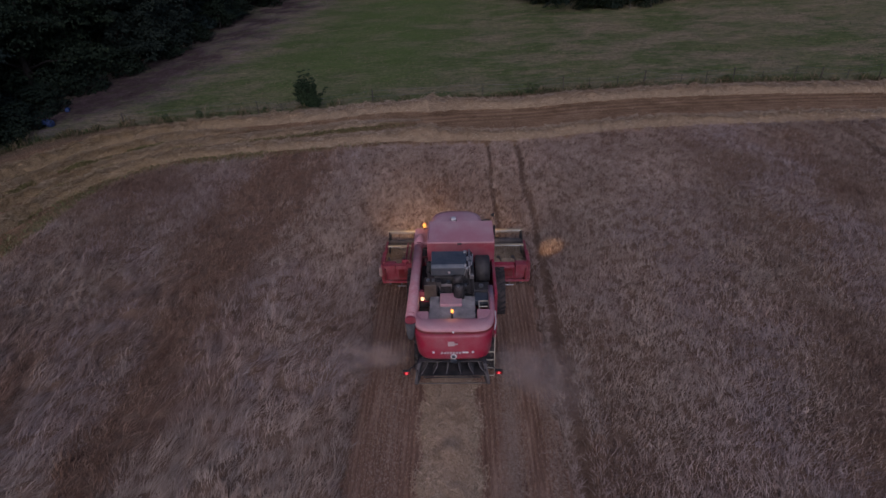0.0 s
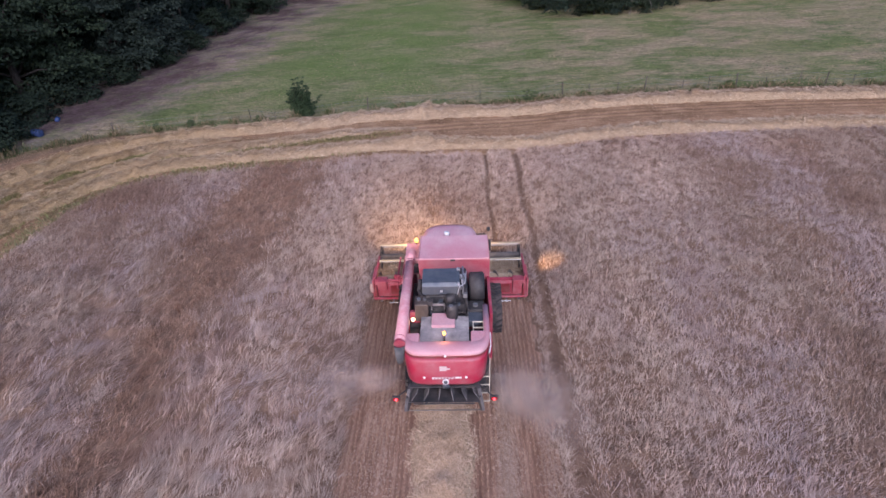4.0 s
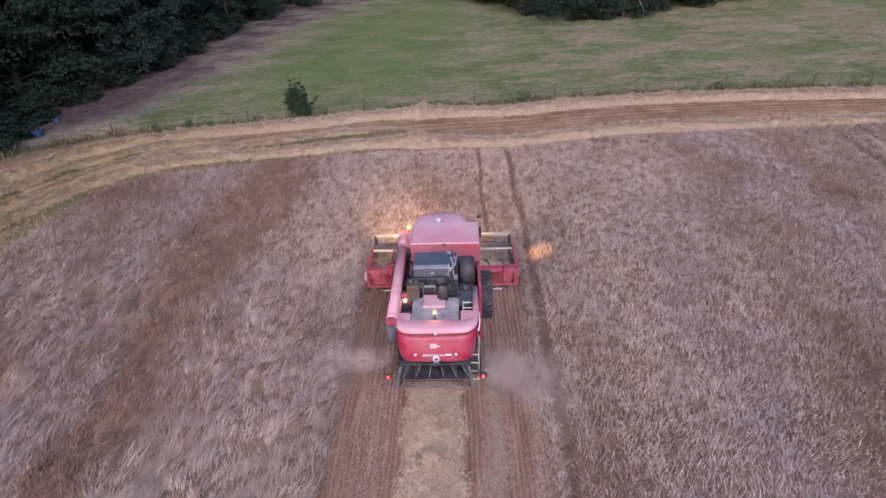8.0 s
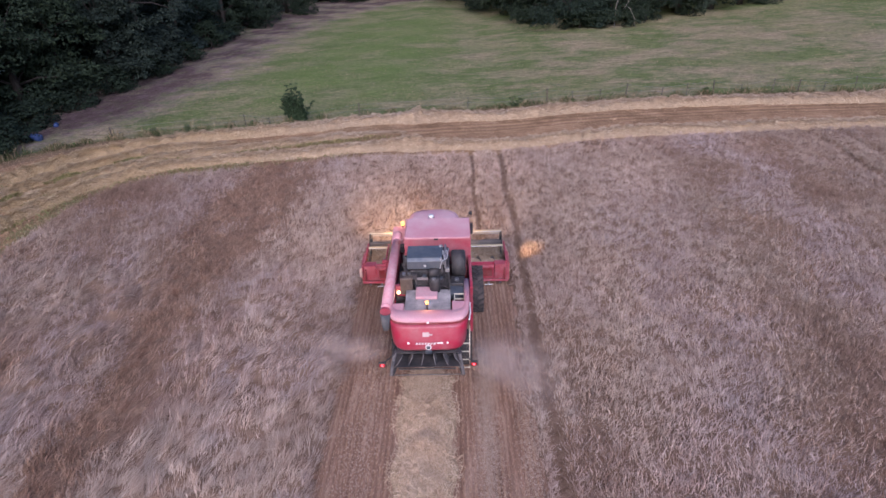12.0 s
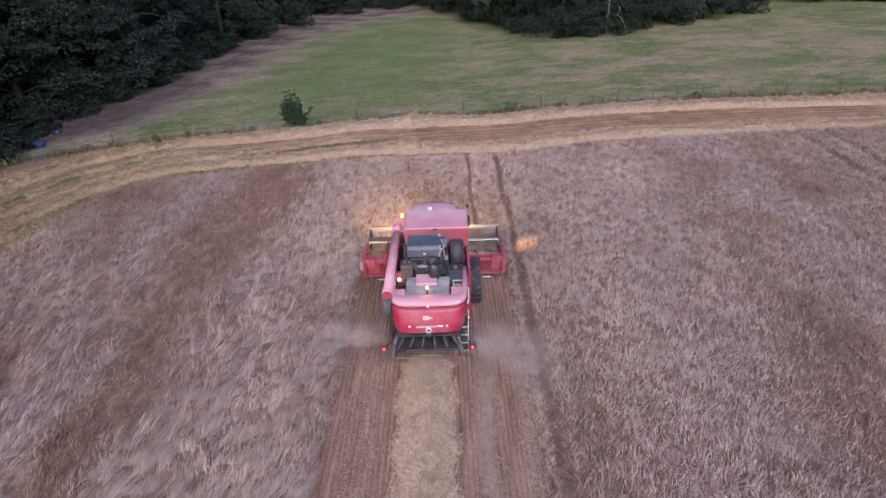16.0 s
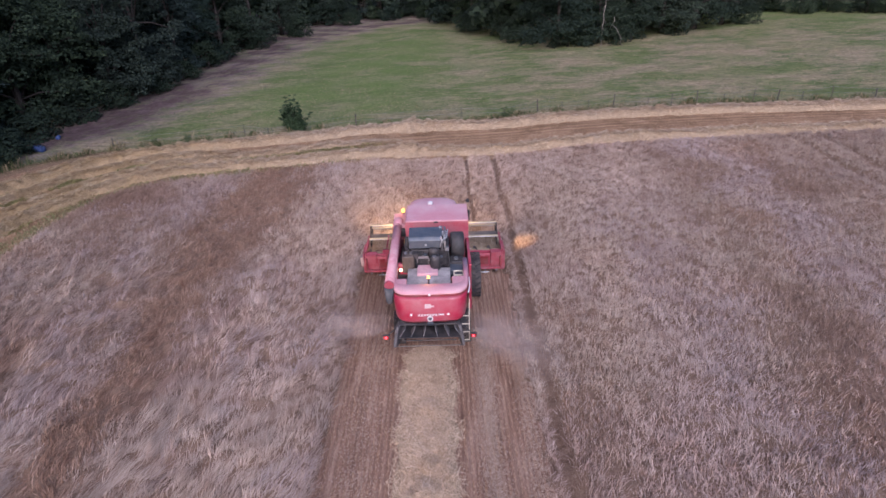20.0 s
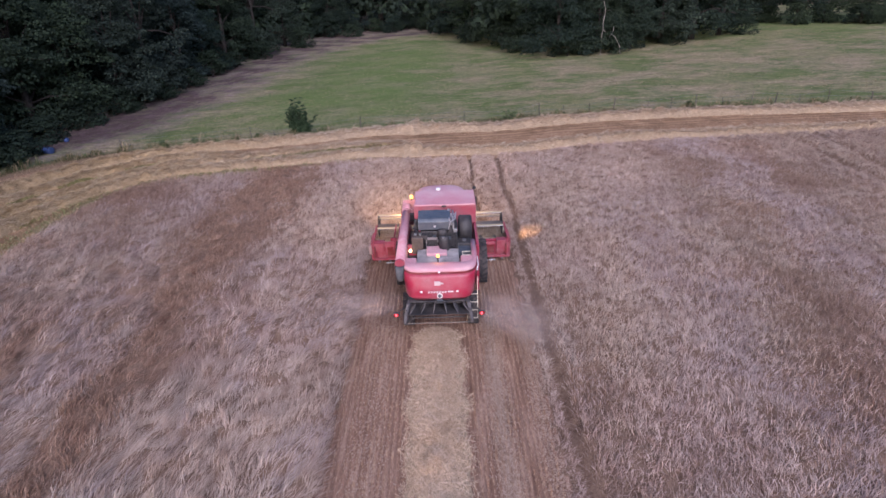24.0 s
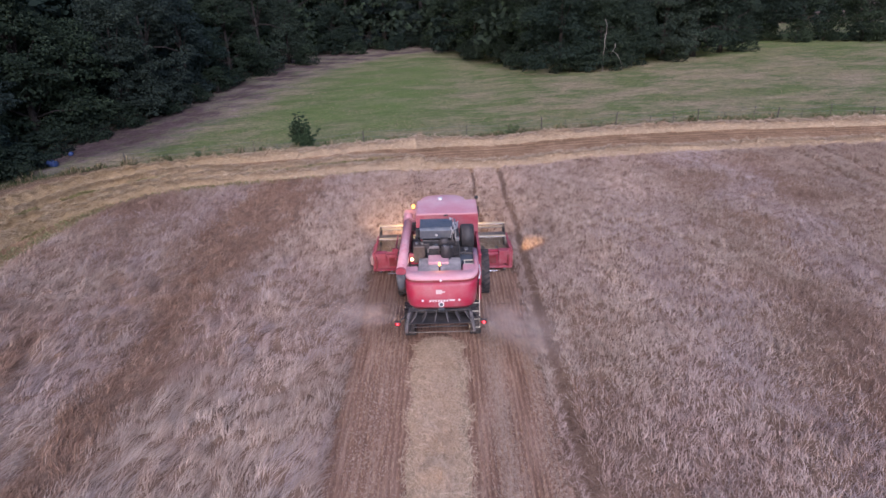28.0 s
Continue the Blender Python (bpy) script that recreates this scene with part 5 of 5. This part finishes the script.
for x in (-1.0, 0.93):
    part("spreader_side", prism([(0.20, 1.75), (0.16, 1.5), (0.24, 1.36), (0.5, 1.3), (0.9, 1.3), (0.95, 1.75)], x - 0.02, x + 0.02), M_BLACK, chop)
part("spreader_bar", tube([(-0.83, 0.28, 1.54), (0.78, 0.28, 1.54)], 0.02, 8), M_BLACK, combine, "steel cross bar")
for x, s in ((-1.31, -1), (1.29, 1)):
    arm = part("lamp_arm", tube([(0.85 * s, 0.75, 1.85), (1.1 * s, 0.5, 1.75), (x, 0.45, 1.60)], 0.018, 6), M_BLACK, combine)
    body = part("tail_lamp_body", box(x - 0.11, x + 0.11, 0.42, 0.50, 1.50, 1.64, 0.02), M_BLACK, arm)
    part("lens", box(x - 0.085, x + 0.085, 0.405, 0.425, 1.52, 1.62, 0.008), M_LENS, body, "dark red tail lens")
    part("tail_lamp", ball(x, 0.405, 1.575, 0.032, 0.9), M_TAIL, body, "lit red tail lamp")
for ob in [chop] + list(chop.children):
    for v_ in ob.data.vertices:
        v_.co.x, v_.co.z = v_.co.x * 0.98, 2.06 - (2.06 - v_.co.z) * 0.66
for s in (-1, 1):
    prof = [(0.62, 2.02), (0.34, 2.0), (0.20, 1.78), (0.10, 1.60), (0.08, 1.48), (0.13, 1.41), (0.24, 1.38), (0.42, 1.40), (0.60, 1.48), (0.72, 1.64)]
    bm = prism(prof, -0.045, 0.045, 0.012)
    for v_ in bm.verts:
        v_.co.x += s * (0.84 + 0.06 * (2.02 - v_.co.z) + 0.24 * (0.66 - v_.co.y)) - 0.02
    part("spreader_wing", bm, M_CHOP, chop, "dusty dark wing plate of the spreader")
part("spreader_tube", tube([(-0.97, 0.17, 1.42), (0.93, 0.17, 1.42)], 0.018, 8), M_REEL, chop, "thin bottom bar")
# ladder
lad = part("ladder", tube([(0.86, 0.62, 1.25), (0.88, 0.75, 2.1)], 0.013, 6), M_PALE, combine, "pale steel access ladder")
part("rail", tube([(1.18, 0.62, 1.25), (1.18, 0.75, 2.1), (1.19, 0.85, 2.6)], 0.013, 6), M_PALE, lad)
for k in range(4):
    part("rung", box(0.86, 1.19, 0.61 + 0.04 * k, 0.64 + 0.04 * k, 1.26 + 0.26 * k, 1.28 + 0.26 * k), M_PALE, lad)


def wheel(x, y, radius, width):
    """A tractor tyre with lugs, and a rim."""
    bm = bmesh.new()
    prof = [(-0.5, 0.62), (-0.5, 0.88), (-0.42, 0.96), (0.42, 0.96), (0.5, 0.88), (0.5, 0.62)]
    rings = []
    for k in range(33):
        a = 2 * math.pi * k / 32
        rings.append([(x + u * width, y + v * radius * math.cos(a), radius + v * radius * math.sin(a)) for u, v in prof])
    loft(rings, bm)
    bmesh.ops.remove_doubles(bm, verts=bm.verts, dist=1e-4)
    tyre = part("tyre", bm, M_TYRE, combine, "black tyre with mud in its lugs", True)
    first = part("lug", box(-width * 0.28, width * 0.28, -0.028, 0.028, -0.035, 0.035, 0.008), M_TYRE, tyre)
    for k in range(22):
        for s in (-1, 1):
            a = 2 * math.pi * (k + 0.25 * s) / 22
            lug = first if (k, s) == (0, -1) else new("lug", first.data)
            lug.parent = tyre
            lug.matrix_basis = pose(x + s * width * 0.25, y, radius) @ Matrix.Rotation(a, 4, "X") @ pose(0, 0, radius * 0.965, 0, 0, 32 * s)
    bm = bmesh.new()
    bmesh.ops.create_cone(bm, cap_ends=True, segments=24, radius1=radius * 0.62, radius2=radius * 0.62, depth=width * 0.7, matrix=pose(x, y, radius, 0, 90))
    part("rim", bm, M_PALE, tyre, "pale wheel rim", False)


for x in (-1.42, 1.60):
    wheel(x, 5.35, 0.84, 0.40)
for x in (-1.06, 1.12):
    wheel(x, 2.45, 0.55, 0.34)
part("rear_axle", tube([(-1.05, 2.45, 0.55), (1.1, 2.45, 0.55)], 0.09, 8), M_SHADED_RED, combine)
part("front_axle", tube([(-1.4, 5.35, 0.84), (1.6, 5.35, 0.84)], 0.14, 8), M_SHADED_RED, combine)
part("axle_link", box(-0.1, 0.2, 2.3, 2.6, 0.5, 1.0), M_SHADED_RED, combine)

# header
part("feeder_house", prism([(5.6, 1.3), (5.6, 1.85), (7.0, 1.0), (7.0, 0.4)], -0.6, 0.75, 0.02), M_SHADED_RED, combine, "red feeder house")
hd = part("header_back", prism([(6.80, 0.34), (6.80, 0.86), (6.86, 0.93), (6.98, 0.93), (7.06, 0.5), (7.50, 0.30), (7.40, 0.26)], -2.70, 2.82, 0.012), M_HEAD, combine, "dusty red header back wall")
part("header_tube", tube([(-2.7, 6.92, 0.97), (2.82, 6.92, 0.97)], 0.06, 10), M_RED, hd, "", True)
part("header_floor", box(-2.70, 2.82, 7.10, 8.35, 0.18, 0.25), M_TABLE, hd, "straw-covered steel header floor")
part("back_rail", tube([(-2.72, 6.66, 0.36), (2.84, 6.66, 0.36)], 0.05, 10), M_HEAD, hd, "lower tube of the header frame", True)
for x0, x1 in ((-2.1, -0.75), (0.9, 2.25)):
    # Recess shade comes from the darker red of these panels.
    part("back_panel", box(x0, x1, 6.775, 6.797, 0.46, 0.82, 0.006), M_SHADED_RED, hd, "recessed inner panel, shade put into its red")
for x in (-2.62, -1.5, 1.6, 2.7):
    part("frame_post", box(x - 0.035, x + 0.035, 6.64, 6.80, 0.34, 0.90, 0.012), M_SHADED_RED, hd)
for x in (-2.0, 2.1):
    part("stand_foot", tube([(x - 0.16, 6.52, 0.26), (x + 0.16, 6.52, 0.26)], 0.022, 6), M_STEEL, hd, "small parking stand")
    part("stand_stem", tube([(x, 6.66, 0.36), (x, 6.53, 0.27)], 0.02, 6), M_STEEL, hd)
for k in range(14):
    x = -2.55 + 0.40 * k
    if abs(x) > 0.9:
        part("back_rib", box(x - 0.02, x + 0.02, 6.76, 6.80, 0.36, 0.86), M_RED, hd)
scroll = part("header_auger", tube([(-2.65, 7.55, 0.58), (2.77, 7.55, 0.58)], 0.19, 14), M_TABLE, hd, "intake auger wrapped in straw", True)
bm = bmesh.new()
for s, x0, x1 in ((1, -2.65, -0.4), (-1, 2.77, 0.5)):
    last = None
    for k in range(61):
        a, x = s * 2 * math.pi * 4 * k / 60, x0 + (x1 - x0) * k / 60
        pair = [bm.verts.new((x, 7.55 + q * math.cos(a), 0.58 + q * math.sin(a))) for q in (0.18, 0.31)]
        if last:
            bm.faces.new((last[0], last[1], pair[1], pair[0]))
        last = pair
part("auger_flight", bm, M_STEEL, scroll, "steel spiral flight")
for x, s in ((-2.74, -1), (2.86, 1)):
    side = part("header_side", prism([(6.78, 0.28), (6.78, 1.06), (7.70, 1.06), (8.3, 0.72), (9.25, 0.30), (9.2, 0.2)], x - 0.03, x + 0.03, 0.01), M_HEAD, hd, "dusty red header end panel")
    part("divider", tube([(x, 8.3, 0.5), (x + 0.05 * s, 9.0, 0.36), (x + 0.03 * s, 9.9, 0.18)], 0.13, 10, None, 0.02), M_RED, side, "pointed crop divider", True)
part("drive_box", box(-2.68, -2.22, 6.74, 7.12, 0.66, 1.02, 0.03), M_HEAD, hd, "dusty red drive cover")
part("end_cap", box(-2.86, -2.74, 6.72, 7.05, 0.55, 0.95, 0.04), paint("cream_plastic", (0.46, 0.30, 0.26), 0.6), hd, "cream plastic end cap")
part("end_box", box(2.32, 2.72, 6.70, 7.02, 0.50, 1.04, 0.02), M_HEAD, hd, "dusty red cover box")
for x in (-2.45, -1.7, 1.75, 2.55):
    part("skid", box(x - 0.04, x + 0.04, 6.62, 6.80, 0.24, 0.36, 0.01), M_STEEL, hd)
part("cutter_bar", box(-2.7, 2.82, 8.3, 8.42, 0.16, 0.22), M_STEEL, hd)
rs = np.random.default_rng(88)
n = 9000
sm = np.stack([rs.uniform(-2.66, 2.78, n), rs.uniform(7.15, 8.9, n), rs.uniform(0.28, 0.74, n)], 1)
sd = np.stack([rs.normal(0, 1.0, n), rs.normal(0, 0.6, n), rs.normal(0, 0.2, n)], 1)
mat = new("cut_straw", strands("cut_straw", sm, sd / np.linalg.norm(sd, axis=1)[:, None], rs.uniform(0.25, 0.6, n), rs.uniform(0.012, 0.03, n), M_STRAW))
mat.parent = hd
tagged(mat, "cut barley lying on the header table", kind="stuff")
# reel
RY, RZ, RR = 8.42, 1.05, 0.54
BATS = [math.radians(91 + 72 * k) for k in range(5)]
reel = part("reel_shaft", tube([(-2.62, RY, RZ), (2.74, RY, RZ)], 0.11, 14), M_REEL, combine, "dark reel tube with pale bats and tines", True)
for a in BATS:
    y, z = RY + RR * math.cos(a), RZ + RR * math.sin(a)
    slat = part("reel_bat", box(-2.60, 2.72, y - 0.045, y + 0.045, z - 0.02, z + 0.02, 0.008), M_PALEBAT, reel, "pale tan reel bat")
    part("tine_bar", tube([(-2.58, y - 0.02, z - 0.04), (2.70, y - 0.02, z - 0.04)], 0.016, 6), M_STEEL, slat)
    bm = bmesh.new()
    for j in range(58):
        x = -2.56 + 0.0915 * j
        tube([(x, y - 0.02, z - 0.03), (x, y - 0.05, z - 0.15), (x, y - 0.03, z - 0.27)], 0.009, 4, bm)
    part("tine_comb", bm, M_SLAT, slat, "tan plastic tines")
for x in (-2.56, -0.62, 0.75, 2.68):
    bm = bmesh.new()
    for k, a in enumerate(BATS):
        b2 = BATS[(k + 1) % 5]
        e = (x, RY + RR * math.cos(a), RZ + RR * math.sin(a))
        tube([(x, RY, RZ), e], 0.024, 5, bm)
        tube([e, (x, RY + RR * math.cos(b2), RZ + RR * math.sin(b2))], 0.018, 5, bm)
    part("reel_spider", bm, M_SOOT, reel, "dark reel spider")
for x in (-2.66, 2.79):
    part("reel_arm", prism([(6.9, 1.0), (6.9, 1.12), (8.4, 1.12), (8.4, 1.0)], x - 0.035, x + 0.035, 0.01), M_HEAD, hd, "dusty red reel arm")
for x in (-1.85, -1.68):
    part("lift_strut", tube([(x, 6.72, 0.75), (x + 0.03, 6.95, 1.16), (x + 0.06, 7.95, 1.30)], 0.028, 8), M_RED, hd, "red reel lift strut")
part("strut_plate", box(-1.98, -1.72, 6.95, 7.05, 0.75, 1.15, 0.02), M_RED, hd)

# work lamps
for x, y, z, tx, ty, watts, cone in ((-0.5, 6.1, 3.5, -1.7, 11.3, 2200, 42), (0.65, 6.1, 3.5, 1.2, 12.5, 1000, 60), (1.38, 5.9, 3.62, 3.95, 9.1, 2200, 13), (-1.3, 5.9, 2.9, -3.8, 10.0, 160, 50)):
    lamp = part("work_lamp_body", ball(x, y, z, 0.07), M_BLACK, combine, "round work lamp")
    part("work_lamp_lens", ball(x + 0.02, y + 0.05, z - 0.02, 0.055), M_LAMP, lamp, "lit work lamp lens")
    spot = new("work_light", bpy.data.lights.new("work_light", "SPOT"))
    spot.data.energy, spot.data.color, spot.data.spot_size, spot.data.spot_blend, spot.data.shadow_soft_size = watts, (1.0, 0.57, 0.19), radians(cone), 0.9, 0.04
    spot.matrix_world = look((x, y + YC + 0.16, z - 0.05), (tx, ty + YC, 0.3))
for x, y, z, watts, colour in ((-0.86, 2.02, 2.84, 1.3, (1.0, 0.75, 0.4)), (0.0, 1.1, 3.2, 2.0, (1.0, 0.5, 0.12)), (-0.95, 5.62, 3.6, 4.0, (1.0, 0.5, 0.12))):
    bulb = new("lamp_light", bpy.data.lights.new("lamp_light", "POINT"))
    bulb.data.energy, bulb.data.color, bulb.data.shadow_soft_size = watts, colour, 0.05
    bulb.location = (x, y + YC, z)

# no part lies deeper than a part of a part
for ob in list(combine.children_recursive):
    line = [ob]
    while line[-1].parent:
        line.append(line[-1].parent)
    if len(line) > 3:
        ob.parent = line[-2]

# ---- things at the wood's edge ----
M_BLUE = paint("blue_plastic", (0.02, 0.05, 0.16), 0.5, amount=0.15)
BARREL = empty("barrel", "blue plastic barrel lying at the wood's edge", "barrel")
bm = bmesh.new()
rings = [[(s * math.cos(k * 2 * math.pi / 20), z, 0.32 + s * math.sin(k * 2 * math.pi / 20)) for k in range(21)] for s, z in ((0.0, -0.46), (0.27, -0.46), (0.31, -0.42), (0.31, -0.16), (0.325, -0.14), (0.31, -0.12), (0.31, 0.12), (0.325, 0.14), (0.31, 0.16), (0.31, 0.42), (0.27, 0.46), (0, 0.46))]
loft(rings, bm)
part("drum", bm, M_BLUE, BARREL, "", True)
part("bung", tube([(0.1, 0.45, 0.42), (0.1, 0.49, 0.42)], 0.04, 8), M_BLACK, BARREL)
BARREL.matrix_basis = pose(-29.2, 29.2, float(lie(-30, 28)), 0, 0, 70) @ Matrix.Diagonal((0.85, 0.85, 0.85, 1))
ob = copy_thing(BARREL, pose(-29.7, 32.5, float(lie(-30, 31)), 0, 0, 20) @ Matrix.Diagonal((0.6, 0.6, 0.6, 1)))
board = empty("trailer_board", "dark tilted board with a white edge among the shrubs", "board")
part("panel", prism([(0, 0.1), (0.05, 0.1), (0.55, 1.15), (0.5, 1.15)], -0.6, 0.6, 0.01), M_GREY, board)
part("edge", tube([(-0.62, 0.0, 0.1), (0.62, 0.0, 0.1)], 0.04, 6), M_WHITE, board)
for x in (-0.5, 0.5):
    part("leg", tube([(x, 0.45, 0.0), (x, 0.5, 1.05)], 0.025, 6), M_BLACK, board)
board.matrix_basis = pose(-31.3, 28.5, float(lie(-31, 27)), 0, 0, 15)
# pale dead branches hanging from the tree edge
for k, (x, y, tall, reach) in enumerate(((19.6, 59.7, 6.2, 0.1), (22.3, 60.0, 3.3, -1.5))):
    r2 = np.random.default_rng(300 + k)
    bm, p = bmesh.new(), Vector((x, y, float(lie(x, y)) - 0.1))
    pts = [p + Vector((reach * f + r2.normal(0, 0.11), r2.normal(0, 0.1), tall * f)) for f in np.linspace(0, 1, 9)]
    tube(pts, 0.03, 7, bm, 0.05)
    for j in (3, 4, 6):
        e = pts[j] + Vector((r2.normal(0, 0.35), -0.2, r2.uniform(-0.7, -0.2)))
        tube([pts[j], pts[j].lerp(e, 0.5) + Vector((0, 0, 0.1)), e], 0.025, 5, bm, 0.01)
    dead = empty("dead_branch", "bare pale dead branch standing at the wood's edge", "branch")
    part("wood", bm, M_DEADWOOD, dead)

# ---- dust and chaff blown out at the tail ----
m, t, b = material("flying_dust", 1.0)
b.inputs["Base Color"].default_value = (0.50, 0.385, 0.33, 1)
b.inputs["Specular IOR Level"].default_value = 0.0
thin = t.nodes.new("ShaderNodeAttribute")
thin.attribute_name = "haze"
puff = ramp(t, grains(t, 1.6, (1, 1, 1), 7.0, False, 0.65), [(0.30, (0.4, 0.4, 0.4)), (0.62, (1, 1, 1))])
t.links.new(blend(t, 1.0, thin.outputs["Color"], puff, "MULTIPLY"), b.inputs["Alpha"])
M_DUST = m
rd = np.random.default_rng(91)
for side in (-1, 1):
    cloud = empty("dust_plume", "thin brown cloud of dust and chaff blown from the combine", "dust")
    cloud["kind"] = "stuff"
    for k in range(3):
        u, v = np.meshgrid(np.linspace(0, 1, 26), np.linspace(-1, 1, 15))
        lift, turn = -0.35 + 0.35 * k, rd.uniform(-0.3, 0.3)
        if side < 0:
            x = -1.05 - rd.uniform(3.4, 4.8) * u
            y = YC + 1.55 + 0.2 * lift - 0.45 * u ** 1.5 + v * (0.25 + 0.75 * u)
            z = 1.35 + lift * (0.4 + u) - 0.15 * u + v * turn * (0.2 + 0.6 * u)
            d = np.clip(u * 9, 0, 1) * (1 - u) ** 0.9 * (1 - v * v) ** 1.5 * 0.31
        else:
            x = 1.25 + rd.uniform(2.4, 3.3) * u
            y = YC + 1.3 + 0.2 * lift - (0.3 + 0.6 * rd.uniform(0.2, 1)) * u + v * (0.8 + 1.5 * u)
            z = 1.25 + lift * (0.4 + u) - 0.55 * u + v * turn * (0.2 + 0.6 * u)
            d = np.clip(u * 9, 0, 1) * (1 - u) ** 0.8 * (1 - v * v) ** 1.5 * 0.38
        z = z + 0.12 * wave(x, y, 0.9, 400 + k)
        me = mesh_of("dust_layer", np.stack([x, y, np.maximum(z, 0.1)], -1).reshape(-1, 3), grid_faces(*u.shape), M_DUST, True)
        me.attributes.new("haze", "FLOAT", "POINT").data.foreach_set("value", np.clip(d, 0, 0.6).astype(np.float32).ravel())
        ob = new("dust_layer", me)
        ob.parent = cloud
